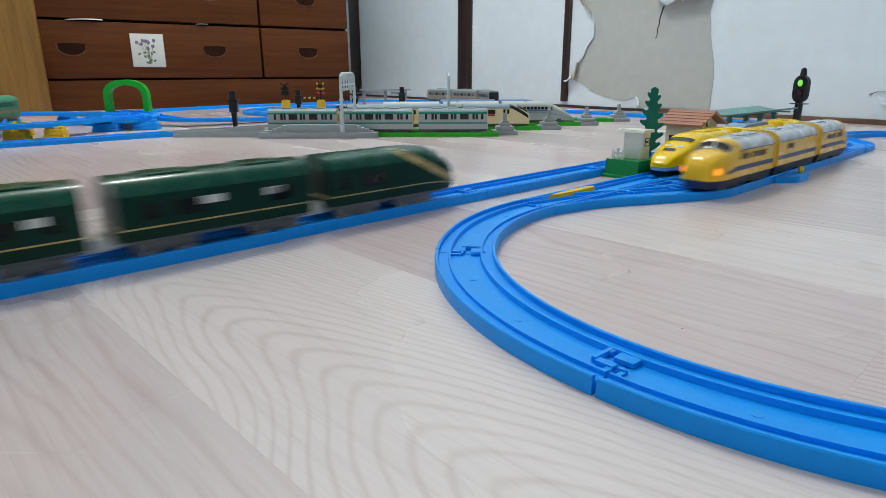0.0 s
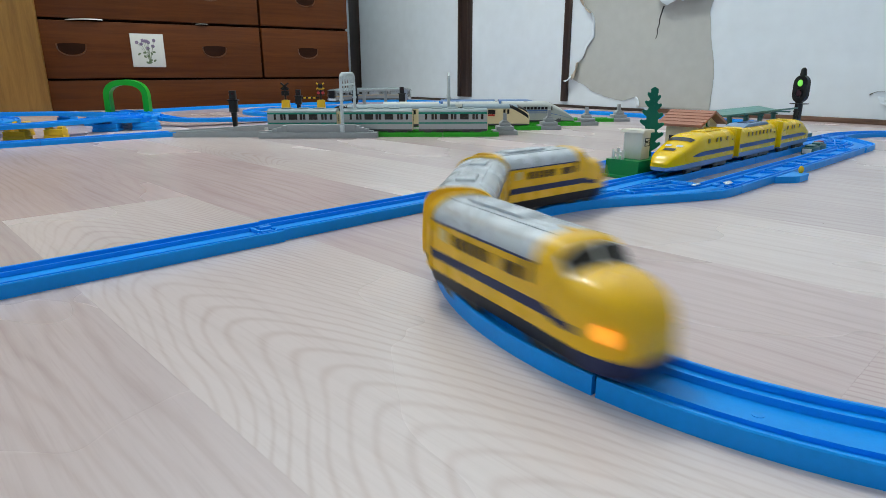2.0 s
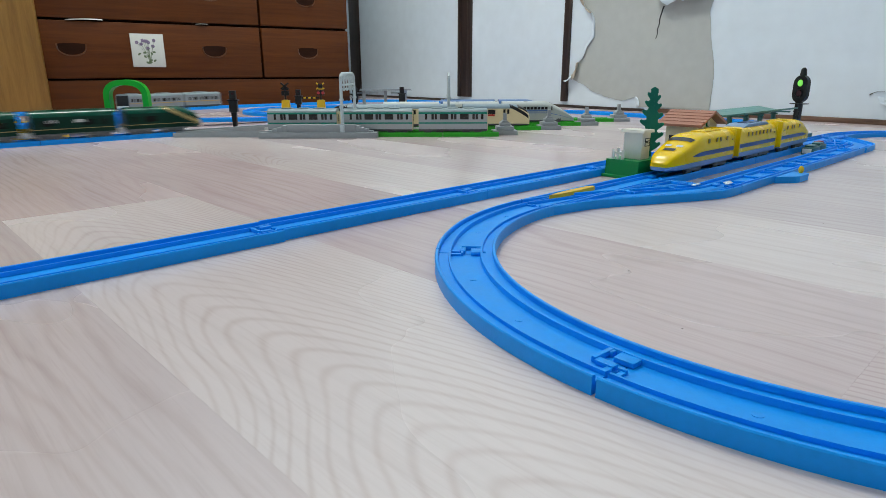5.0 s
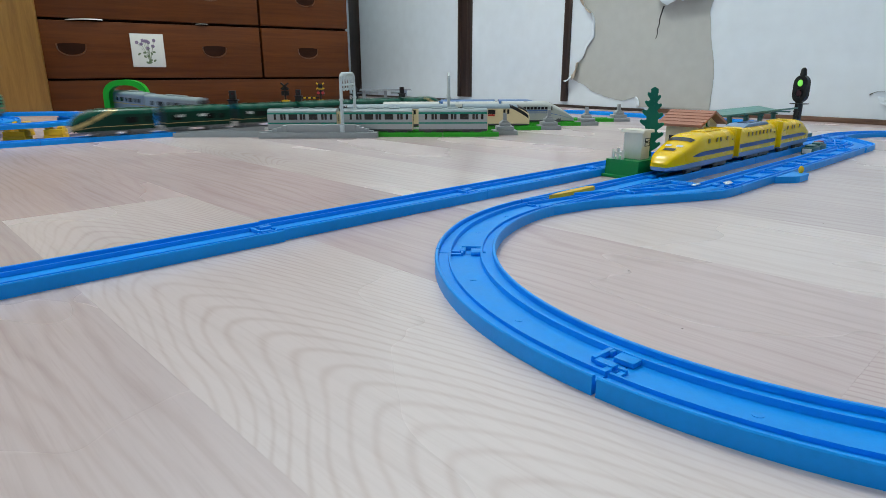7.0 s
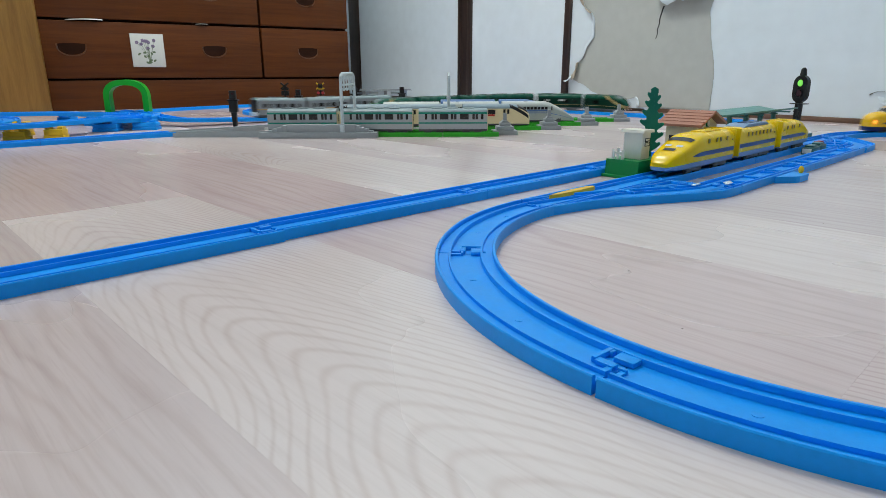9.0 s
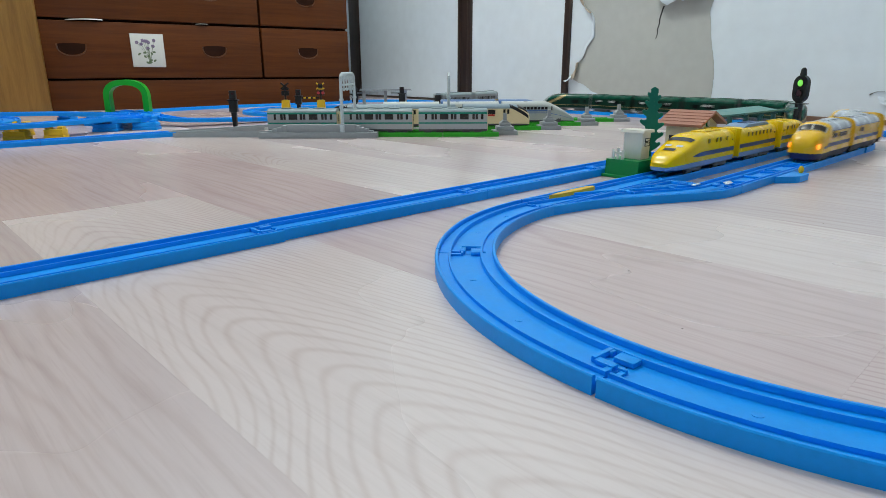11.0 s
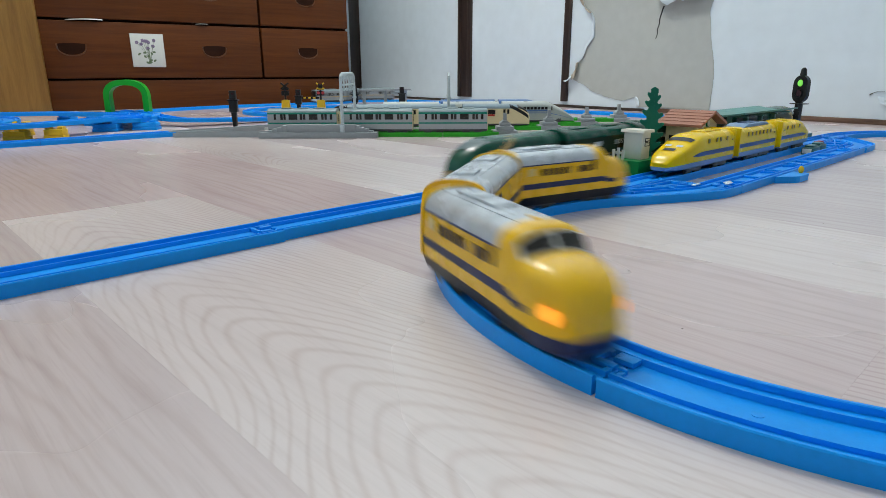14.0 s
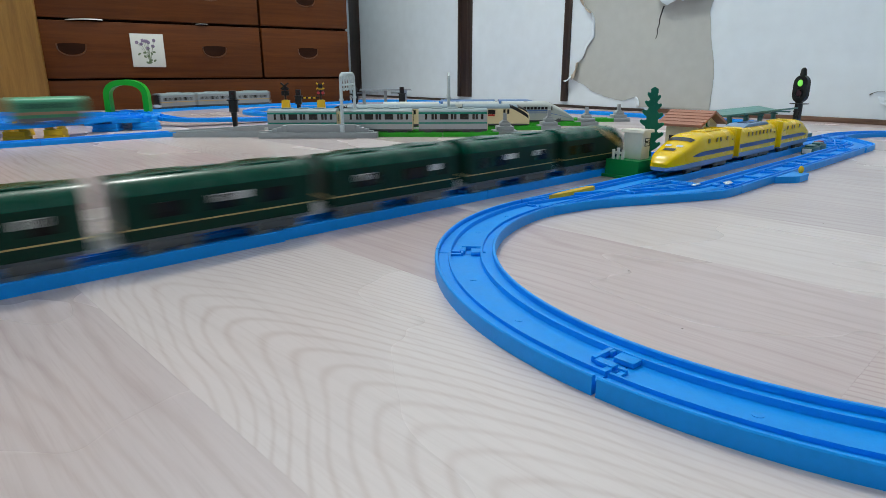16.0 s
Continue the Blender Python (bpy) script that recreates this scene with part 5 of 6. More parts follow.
def squash(root, k, along=1.0):
    """Lower a finished car by a factor above the rail, and shorten it."""
    for o in root.children:
        if o.name.startswith("wheel"):
            continue
        m = o.matrix_local.copy()
        inv = m.inverted()
        for v in o.data.vertices:
            p = m @ v.co
            p.z = 0.0052 + (p.z - 0.0052) * k
            p.x *= along
            v.co = inv @ p
    return root


A_CARS = [(squash(yellow_car(True), 0.91, 0.92), 0.133, False), (squash(yellow_car(), 0.91), 0.130, False), (squash(yellow_car(True, lit=False), 0.91, 0.92), 0.133, True)]
B_CARS = [(squash(green_car(True), 0.93), 0.138, False)] + [(squash(green_car(False, k % 3), 0.93), 0.131, False) for k in range(4)] + [(squash(green_car(True), 0.93), 0.138, True)]
C_CARS = [(silver_car(True), 0.131, False), (silver_car(), 0.131, False), (silver_car(True), 0.131, True)]
D_CARS, E_CAR = [retro_car() for _ in range(3)], retro_car()


def park(ob, x, y, heading, z=0.0):
    ob.matrix_world = pose(x, y, z, 0, 0, heading)
    return ob


for kind, s in (("lead", 0.6990), ("middle", 0.8500), ("tail", 1.0030)):
    px_, py_ = on(s, OFF2)
    park(squash(sleek_car(kind), 0.82), px_, py_, math.degrees(HEAD) + (0 if kind == "tail" else 180))
YARD = math.degrees(math.atan(0.03))
for i, x in enumerate((-0.262, -0.121, 0.019)):
    park(squash(commuter_car(), 0.92), x, YARD_Y[0] + 0.001, 0.3)
for i, x in enumerate((-0.195, -0.062, 0.085)):
    park(squash(cream_car(i != 1), 0.93), x + 0.026, YARD_Y[1] + (x + 0.312) * 0.03, YARD + (180 if i == 0 else 0))
for i, x in enumerate((-0.07, 0.063, 0.215)):
    park(squash(bullet_car(i == 2), 0.93), x, YARD_Y[2] + (x + 0.19) * 0.03, YARD)
for i, x in enumerate((0.06, 0.20)):
    park(squash(blue_roof_car(i == 1), 0.93), x, YARD_Y[3] + (x + 0.06) * 0.03, YARD)


# ---------------------------------------------------------------- station place between the tracks
def at_track(s, off, z=0.0, turn_by=0.0):
    x, y = on(s, off)
    return Matrix.Translation((x, y, z)) @ Matrix.Rotation(HEAD + turn_by, 4, "Z")


def tree_toy():
    """A flat moulded tree: a tapering crown of lobes on a thin stem."""
    root = empty("toy_tree", at_track(0.699, 0.371, 0.0, -1.09), "dark green moulded plastic toy tree with lobed edge", "toy tree")
    out = []
    rows = ((0.036, 0.0125), (0.049, 0.0150), (0.062, 0.0145), (0.075, 0.0125), (0.087, 0.0100), (0.098, 0.0080))
    right, left = [], []
    for k, (z, w) in enumerate(rows):
        for side, lst, dz in ((1, right, 0.0), (-1, left, 0.006)):
            for dx, dzz in ((0.55, -0.0062), (0.80, -0.0035), (1.0, -0.0004), (1.02, 0.0020), (0.86, 0.0030), (0.62, 0.0018), (0.48, 0.0036)):
                lst.append((side * w * dx, z + dz * 0.6 + dzz))
    outline = [(0.0030, 0.027)] + right + [(0.0050, 0.1035), (0.0046, 0.1085), (0.0, 0.1115), (-0.0046, 0.1085), (-0.0046, 0.1062)] + left[::-1] + [(-0.0030, 0.029)]
    bm = prism(outline, -0.0026, 0.0026)
    part("crown", bm, TREE_GREEN, root)
    part("crown_rib", prism([(-0.0020, 0.028), (0.0020, 0.028), (0.0012, 0.100), (-0.0012, 0.100)], -0.0034, 0.0034), TREE_GREEN, root)
    part("stem", arod((0, 0, 0.0), (0, 0, 0.034), 0.0032, 0.0026), TREE_GREEN, root)
    for o in root.children:
        o.data.transform(Matrix.Diagonal((0.95, 1, 0.89, 1)))
    return root


def hut():
    """Small cream toilet hut on a green base block with a fence stub."""
    base = empty("hut_base", at_track(0.647, 0.362), "dark green plastic base block beside the track", "toy base")
    part("foot", abox(-0.029, 0.030, -0.0235, 0.0235, 0.0, 0.0035, 0.0012), BASE_GREEN, base)
    part("block", prism([(-0.026, 0.0036), (0.028, 0.0036), (0.0265, 0.0205), (-0.0245, 0.0205)], -0.0205, 0.0205), BASE_GREEN, base)
    h = empty("toy_hut", at_track(0.6478, 0.360, 0.0205), "cream plastic toilet hut with flat roof and sign", "toy building")
    part("wall", abox(-0.0092, 0.0092, -0.0115, 0.0115, 0.0, 0.0295, 0.0006), HUT_CREAM, h)
    part("roof", prism([(-0.0120, 0.0297), (0.0120, 0.0297), (0.0108, 0.0328), (-0.0108, 0.0328)], -0.0145, 0.0145), HUT_CREAM, h)
    sign = part("sign", abox(-0.0050, 0.0050, -0.0128, -0.0116, 0.0150, 0.0235, 0.0002), HUT_CREAM, h, "small framed sign")
    for x0, x1, z0, z1 in ((-0.0054, 0.0054, 0.0147, 0.0154), (-0.0054, 0.0054, 0.0231, 0.0238), (-0.0054, -0.0047, 0.0154, 0.0231), (0.0047, 0.0054, 0.0154, 0.0231)):
        part("sign_frame", abox(x0, x1, -0.0134, -0.0129, z0, z1), BLACK, sign, smooth=False)
    cu = bpy.data.curves.new("lettering", "FONT")
    cu.body, cu.size, cu.align_x, cu.align_y, cu.extrude = "WC", 0.0048, "CENTER", "CENTER", 0.0002
    tx = new("lettering", cu)
    cu.materials.append(BLACK)
    tx.parent = sign
    tx.matrix_local = Matrix.Translation((0, -0.0131, 0.0192)) @ Matrix.Rotation(math.pi / 2, 4, "X")
    f = empty("toy_fence", at_track(0.649, 0.362, 0.0205), "white plastic fence stub beside the hut", "toy fence")
    for k, y in enumerate((0.002, 0.008, 0.014)):
        part("picket", abox(-0.0235, -0.0218, y - 0.0018, y + 0.0018, 0.0, 0.011 + 0.002 * (k % 2), 0.0006), HUT_CREAM, f)
    part("fence_rail", abox(-0.0232, -0.0222, 0.0, 0.0160, 0.006, 0.0085, 0.0003), HUT_CREAM, f)


HUT_CREAM = mat("hut_cream_plastic", (0.78, 0.76, 0.66), 0.42, vary=0.03)
STOP_TEAL = mat("stop_teal_plastic", (0.05, 0.17, 0.17), 0.35)
STATION_WALL = mat("station_wall_plastic", (0.74, 0.66, 0.46), 0.45)


def station():
    st = empty("station_house", at_track(0.790, 0.3635), "cream toy station house with brown pitched roof", "toy building")
    part("wall", abox(-0.0235, 0.0235, -0.0185, 0.0185, 0.0, 0.0480, 0.0005), STATION_WALL, st)
    for y in (-0.0185, 0.0172):
        part("gable", prism([(-0.0235, 0.0481), (0.0235, 0.0481), (0.0, 0.0600)], y, y + 0.0013), STATION_WALL, st)
    for s in (-1, 1):
        prof = [(0.0, 0.0650), (s * 0.0310, 0.0500), (s * 0.0310, 0.0472), (0.0, 0.0620)]
        part("roof_slope", prism(prof, -0.0270, 0.0270), ROOF_RED, st, "matt reddish brown roof slope")
        for k in range(1, 5):
            u = k / 5
            part("roof_course", abox(s * 0.031 * u - 0.0004, s * 0.031 * u + 0.0004, -0.0272, 0.0272, 0.0650 - 0.015 * u - 0.0002, 0.0650 - 0.015 * u + 0.0005), ROOF_RED, st, smooth=False)
        for x in (-0.013, 0.0, 0.013):
            part("window", abox(x - 0.0045, x + 0.0045, min(s * 0.0185, s * 0.0192), max(s * 0.0185, s * 0.0192), 0.026, 0.038), WINDOW_DARK, st, smooth=False)
        for y in (-0.009, 0.009):
            part("window", abox(min(s * 0.0235, s * 0.0242), max(s * 0.0235, s * 0.0242), y - 0.0045, y + 0.0045, 0.024, 0.036), WINDOW_DARK, st, smooth=False)
    for o in st.children:
        o.data.transform(Matrix.Diagonal((1.22, 1.10, 1.06, 1)))
    part("clock", arod((0, -0.0216, 0.0535), (0, -0.0203, 0.0535), 0.0050, n=20), BASE_GREEN, st, "round green-rimmed clock")
    part("clock_face", arod((0, -0.0221, 0.0535), (0, -0.0217, 0.0535), 0.0038, n=18), WHITE, st)
    pf = empty("station_platform", at_track(1.0, 0.3625), "low dull teal plastic station platform between the tracks", "toy platform")
    part("slab", abox(-0.125, 0.215, -0.021, 0.021, 0.0, 0.013, 0.0012), ROOF_TEAL, pf)
    part("edge_strip", abox(-0.125, 0.215, -0.0205, -0.0175, 0.0131, 0.0136), WHITE, pf)
    cn = empty("platform_canopy", at_track(0.985, 0.3625, 0.0112), "long dull teal plastic platform canopy on posts", "toy canopy")
    for s in (-1, 1):
        bm = bmesh.new()
        prof = [(0.0, 0.0465), (s * 0.030, 0.0510), (s * 0.030, 0.0485), (0.0, 0.0440)]
        a = [bm.verts.new((-0.105, y, z)) for y, z in prof]
        b = [bm.verts.new((0.104, y, z)) for y, z in prof]
        bm.faces.new(a)
        bm.faces.new(b[::-1])
        for i in range(4):
            bm.faces.new((a[i], b[i], b[(i + 1) % 4], a[(i + 1) % 4]))
        part("canopy_slope", bm, ROOF_TEAL, cn)
    for x in (-0.08, -0.02, 0.035, 0.09):
        part("post", abox(x - 0.003, x + 0.003, -0.003, 0.003, 0.0, 0.0450, 0.0006), ROOF_TEAL, cn)
        part("bracket", abox(x - 0.002, x + 0.002, -0.024, 0.024, 0.0430, 0.0452, 0.0006), ROOF_TEAL, cn)
    for x in (-0.03, 0.05, 0.11):
        bn = empty("platform_bench", at_track(1.0 + x, 0.3625, 0.0138), "small beige plastic platform bench", "toy bench", "platform benches")
        part("seat", abox(-0.012, 0.012, -0.005, 0.005, 0.006, 0.008, 0.0005), STATION_WALL, bn)
        part("back", abox(-0.012, 0.012, -0.0012, 0.0012, 0.008, 0.015, 0.0005), STATION_WALL, bn)
        for xx in (-0.009, 0.009):
            part("leg", abox(xx - 0.0012, xx + 0.0012, -0.004, 0.004, 0.0, 0.006), STATION_WALL, bn)


def colour_signal():
    """Black signal with a lit green lamp above a dark one, on a slotted post."""
    s = empty("signal", at_track(1.196, 0.3645, 0.0, math.pi / 2 - 0.25), "black toy railway signal with lit green lamp", "toy signal")
    part("post", abox(-0.0062, 0.0062, -0.0045, 0.0045, 0.0, 0.066, 0.0012), BLACK, s)
    for k in range(5):
        part("post_rib", abox(-0.0066, 0.0066, 0.0046, 0.0054, 0.020 + k * 0.008, 0.0225 + k * 0.008), BLACK, s)
    part("collar", abox(-0.017, 0.017, -0.007, 0.007, 0.066, 0.0675, 0.0006), BLACK, s)
    part("neck", abox(-0.0055, 0.0055, -0.0045, 0.0045, 0.0676, 0.076, 0.001), BLACK, s)
    pts = [(0.0155 * math.cos(a), 0.082 + 0.0130 + 0.0105 * math.sin(a) * 1.35) for a in [math.pi * (i / 10) for i in range(11)]]
    out = [(x, z + 0.008) for x, z in pts] + [(-x, 2 * 0.088 - z + 0.002) for x, z in pts]
    bm = prism(out, -0.0045, 0.0045)
    part("lamp_plate", bm, BLACK, s, "oval black lamp plate")
    part("cap", arod((0, 0, 0.1165), (0, 0, 0.1275), 0.0065, 0.0050, 16), BLACK, s)
    part("cap_knob", arod((0, 0, 0.1275), (0, 0, 0.1305), 0.0048, 0.0025, 14), BLACK, s)
    for z, m_, nm, lb in ((0.1035, LAMP_GREEN, "green_lamp", "glowing yellow-green lamp"), (0.0855, LAMP_OFF, "dark_lamp", "unlit dark red lamp")):
        part(nm, arod((0, 0.0045, z), (0, 0.0062, z), 0.0062, 0.0054, 20), m_, s, lb)
        ring = bmesh.new()
        for i in range(18):
            a, b = 2 * math.pi * i / 18, 2 * math.pi * (i + 1) / 18
            rod(ring, (0.0072 * math.cos(a), 0.0055, z + 0.0072 * math.sin(a)), (0.0072 * math.cos(b), 0.0055, z + 0.0072 * math.sin(b)), 0.0010, n=6)
        part("lamp_rim", ring, BLACK, s)
    for o in s.children:
        o.data.transform(Matrix.Diagonal((0.8, 1, 0.94, 1)))
    return s


def track_stop():
    """The blue spur with its yellow lever knob beside the passing track, and the stop fittings."""
    t = empty("stop_lever", at_track(0.752, 0.2205), "blue plastic lever spur with yellow knob beside the track", "toy track fitting")
    plan = [(-0.042, 0.008), (-0.022, -0.007), (-0.017, -0.009), (0.011, -0.009), (0.014, -0.0075), (0.0145, 0.008)]
    sp = bmesh.new()
    lo, hi = [sp.verts.new((x, y, 0.0)) for x, y in plan], [sp.verts.new((x, y, 0.0070)) for x, y in plan]
    sp.faces.new(lo)
    sp.faces.new(hi)
    for i in range(6):
        sp.faces.new((lo[i], lo[(i + 1) % 6], hi[(i + 1) % 6], hi[i]))
    bmesh.ops.recalc_face_normals(sp, faces=sp.faces[:])
    part("spur", sp, RAIL_BLUE, t, smooth=False)
    b = bmesh.new()
    r = bmesh.ops.create_uvsphere(b, u_segments=16, v_segments=10, radius=0.0036)
    bmesh.ops.transform(b, matrix=Matrix.Translation((0.006, -0.002, 0.0108)) @ Matrix.Diagonal((0.8, 0.8, 1.2, 1)), verts=r["verts"])
    part("knob", b, PIER_YELLOW, t, "egg-shaped yellow knob")
    for s, o in ((0.636, OFF3), (0.630, OFF3 - 0.004), (0.60, OFF3 + 0.016)):
        c = empty("rail_clip", at_track(s, o, 0.0074), "small glossy white clip on the track", "toy track fitting", "white rail clips")
        part("clip", abox(-0.007, 0.007, -0.0016, 0.0016, 0.0, 0.0010, 0.0003), CLEAR_WHITE, c)
    for k, (s, o) in enumerate(((1.055, 0.287), (1.01, 0.283))):
        c = empty("stop_block", at_track(s, o), "dark teal plastic stop block beside the track", "toy track fitting", "stop blocks")
        part("block", abox(-0.016, 0.016, -0.008, 0.008, 0.0, 0.0105, 0.0015), STOP_TEAL, c)
        part("lid", abox(-0.010, 0.010, -0.006, 0.006, 0.0106, 0.0132, 0.001), STOP_TEAL, c)
        part("end_face", abox(-0.0172, -0.0161, -0.0060, 0.0060, 0.0020, 0.0090, 0.0003), CLEAR_WHITE, c, "glossy white end face")
    r = empty("red_marker", at_track(1.105, 0.300, 0.0065), "small red plastic marker on the track", "toy track fitting")
    part("marker", abox(-0.012, 0.012, -0.004, 0.004, 0.0, 0.004, 0.001), RED, r)


tree_toy()
hut()
station()
colour_signal()
track_stop()


# ---------------------------------------------------------------- yard
def buffer_stop(x, y):
    """A stepped grey pier with a slotted post."""
    b = empty("buffer_stop", pose(x, y, 0, 0, 0, 2), "stepped grey plastic pier at the end of a yard track", "toy pier", "grey yard piers")
    part("foot", abox(-0.0235, 0.0235, -0.020, 0.020, 0.0, 0.0085, 0.0012), GREY_PLASTIC, b)
    part("step", abox(-0.0165, 0.0165, -0.017, 0.017, 0.0085, 0.0160, 0.0012), GREY_PLASTIC, b)
    part("step", abox(-0.0100, 0.0100, -0.013, 0.013, 0.0160, 0.0225, 0.0012), GREY_PLASTIC, b)
    part("post", prism([(-0.0036, 0.0270), (0.0036, 0.0270), (0.0026, 0.0405), (-0.0026, 0.0405)], -0.005, 0.005), GREY_PLASTIC, b)
    part("neck", prism([(-0.0085, 0.0225), (0.0085, 0.0225), (0.0040, 0.0270), (-0.0040, 0.0270)], -0.009, 0.009), GREY_PLASTIC, b)
    return b


for x, y in ((0.120, 1.208), (0.224, 1.318), (0.327, 1.422), (0.432, 1.538)):
    buffer_stop(x, y)


def crossing_platform():
    """Grey ramp slab with steps at both ends, in front of the commuter train."""
    p = empty("crossing_platform", pose(-0.232, 1.146, 0.0, 0, 0, 0), "grey plastic platform with steps at both ends", "toy platform")
    part("base", abox(-0.106, 0.112, -0.010, 0.012, 0.0, 0.0105, 0.001), GREY_PLASTIC, p)
    part("wall", abox(-0.055, 0.072, -0.006, 0.008, 0.0105, 0.0250, 0.0008), GREY_PLASTIC, p)
    for k in range(4):
        part("step", abox(-0.090 + 0.00875 * k, -0.08125 + 0.00875 * k, -0.006, 0.008, 0.0105, 0.0135 + 0.003 * k, 0.0004), GREY_PLASTIC, p)
        part("step", abox(0.0960 - 0.008 * k, 0.104 - 0.008 * k, -0.006, 0.008, 0.0105, 0.0135 + 0.003 * k, 0.0004), GREY_PLASTIC, p)
    return p


def gantry(x, y, heading, z0=0.0, span=0.10):
    """Pale rounded catenary portal with ladder bars on top."""
    g = empty("catenary_portal", pose(x, y, 0, 0, 0, heading), "pale grey plastic catenary portal over the tracks", "toy portal", "catenary portals")
    for s in (0, 1):
        yy = s * span
        part("post", rod(arod((0, yy, z0), (0, yy, 0.060), 0.0036, 0.0033), (0, yy, 0.060), (0, yy, 0.104), 0.0032, 0.0032), PALE_GREY, g)
        part("post_collar", arod((0, yy, 0.070), (0, yy, 0.0735), 0.0048), PALE_GREY, g)
        part("post_foot", abox(-0.005, 0.005, yy - 0.005, yy + 0.005, z0, z0 + 0.014, 0.001), PALE_GREY, g)
    top = bmesh.new()
    bend = [(0, 0.104), (span * 0.015, 0.112), (span * 0.06, 0.1165), (span * 0.13, 0.1185), (span * 0.5, 0.1190), (span * 0.87, 0.1185), (span * 0.94, 0.1165), (span * 0.985, 0.112), (span, 0.104)]
    for (ya, za), (yb, zb) in zip(bend, bend[1:]):
        rod(top, (0, ya, za), (0, yb, zb), 0.0033, n=12)
    part("top_beam", top, PALE_GREY, g)
    part("lower_beam", arod((0, span * 0.02, 0.0985), (0, span * 0.98, 0.0985), 0.0020), PALE_GREY, g)
    for u in (0.22, 0.42, 0.60, 0.80):
        part("strut", rod(arod((0, span * u, 0.0985), (0, span * (u + 0.06), 0.1165), 0.0016, n=8), (0, span * u, 0.0985), (0, span * (u - 0.06), 0.1165), 0.0016, n=8), PALE_GREY, g)
        part("hanger", rod(arod((0, span * u, 0.0985), (0, span * u, 0.0920), 0.0018, n=8), (0, span * u, 0.0920), (0, span * u, 0.0870), 0.0036, 0.0020, 10), PALE_GREY, g)
    for o in g.children:
        o.data.transform(Matrix.Translation((0, 0, z0)) @ Matrix.Diagonal((0.9, 1, 0.955, 1)) @ Matrix.Translation((0, 0, -z0)))
    return g


PALE_GREY = mat("pale_grey_plastic", (0.55, 0.63, 0.66), 0.38)


def crossing_gate(x, y, heading, lit=True, arm=True):
    """Crossing warning post: yellow base, black cross with yellow ends, two red lamps, striped arm."""
    g = empty("crossing_signal", pose(x, y, 0, 0, 0, heading), "black and yellow toy crossing signal with striped arm", "toy signal", "crossing signals")
    part("base", prism([(-0.0125, 0.0), (0.0125, 0.0), (0.0105, 0.042), (0.006, 0.044), (-0.006, 0.044), (-0.0105, 0.042)], -0.010, 0.010), PIER_YELLOW, g)
    part("post", arod((0, 0, 0.044), (0, 0, 0.084), 0.0025), BLACK, g)
    for s in (-1, 1):
        m = Matrix.Translation((0, -0.003, 0.081)) @ Matrix.Rotation(radians(38 * s), 4, "Y")
        part("cross_board", abox(-0.0135, 0.0135, -0.001 - 0.0011 * (s > 0), 0.001, -0.0024, 0.0024, 0.0003, m), BLACK, g)
        if lit:
            for e in (-1, 1):
                part("cross_tip", abox(e * 0.0105 - 0.003, e * 0.0105 + 0.003, -0.0030, -0.0022, -0.0018, 0.0018, 0.0, m), PIER_YELLOW, g, smooth=False)
        part("lamp", arod((s * 0.0062, -0.0045, 0.0625), (s * 0.0062, 0.001, 0.0625), 0.0042, n=14), CROSS_RED if lit else BLACK, g, "round red lamp" if lit else "round dark lamp")
    part("lamp_bar", abox(-0.0105, 0.0105, -0.002, 0.002, 0.0555, 0.0685, 0.001), BLACK, g)
    part("arrow_box", abox(-0.0085, 0.0085, -0.0025, 0.0025, 0.0700, 0.0755, 0.0006), BLACK, g)
    if lit:
        part("arrow_face", abox(-0.006, 0.006, -0.0032, -0.0025, 0.0715, 0.0740), PIER_YELLOW, g, smooth=False)
    if arm:
        part("arm", abox(-0.064, -0.004, -0.0035, -0.0015, 0.0470, 0.0525, 0.0005), BLACK, g, "striped crossing arm")
        for k in range(4):
            part("arm_stripe", abox(-0.060 + k * 0.013, -0.0535 + k * 0.013, -0.0042, -0.0035, 0.0476, 0.0518), PIER_YELLOW, g, smooth=False)
    return g


CROSS_RED = mat("crossing_red_plastic", (0.55, 0.05, 0.05), 0.3)


def post_signal(x, y, h=0.075, heading=0):
    """Slim black signal post with a boxed head."""
    s = empty("post_signal", pose(x, y, 0, 0, 0, heading), "slim black plastic toy signal post", "toy signal", "slim black signals")
    part("foot", abox(-0.0075, 0.0075, -0.006, 0.006, 0.0, 0.004, 0.001), BLACK, s)
    part("lower_post", prism([(-0.0030, 0.004), (0.0030, 0.004), (0.0046, h * 0.45), (-0.0046, h * 0.45)], -0.003, 0.003), BLACK, s)
    part("upper_post", abox(-0.0072, 0.0072, -0.0045, 0.0045, h * 0.45, h * 0.76, 0.001), BLACK, s)
    part("collar", abox(-0.0095, 0.0095, -0.006, 0.006, h * 0.74, h * 0.775, 0.0006), BLACK, s)
    part("head", abox(-0.0055, 0.0055, -0.0045, 0.0045, h * 0.775, h, 0.0012), BLACK, s)
    part("lens", arod((0.001, -0.0046, h * 0.92), (0.001, -0.0056, h * 0.92), 0.0022, n=12), LAMP_OFF, s)
    for o in s.children:
        o.data.transform(Matrix.Diagonal((1.2, 1.2, 1, 1)))
    return s


crossing_platform()
gantry(-0.184, 1.144, -5, 0.0106, 0.105)
gantry(0.012, 1.238, 0, 0.0, 0.118)
crossing_gate(-0.436, 1.75, 8, lit=False, arm=False)
crossing_gate(-0.338, 1.75, 8)
post_signal(-0.440, 1.322, 0.0805)
post_signal(-0.398, 1.74, 0.072)
post_signal(-0.250, 1.80, 0.075)
post_signal(-0.116, 1.80, 0.077)


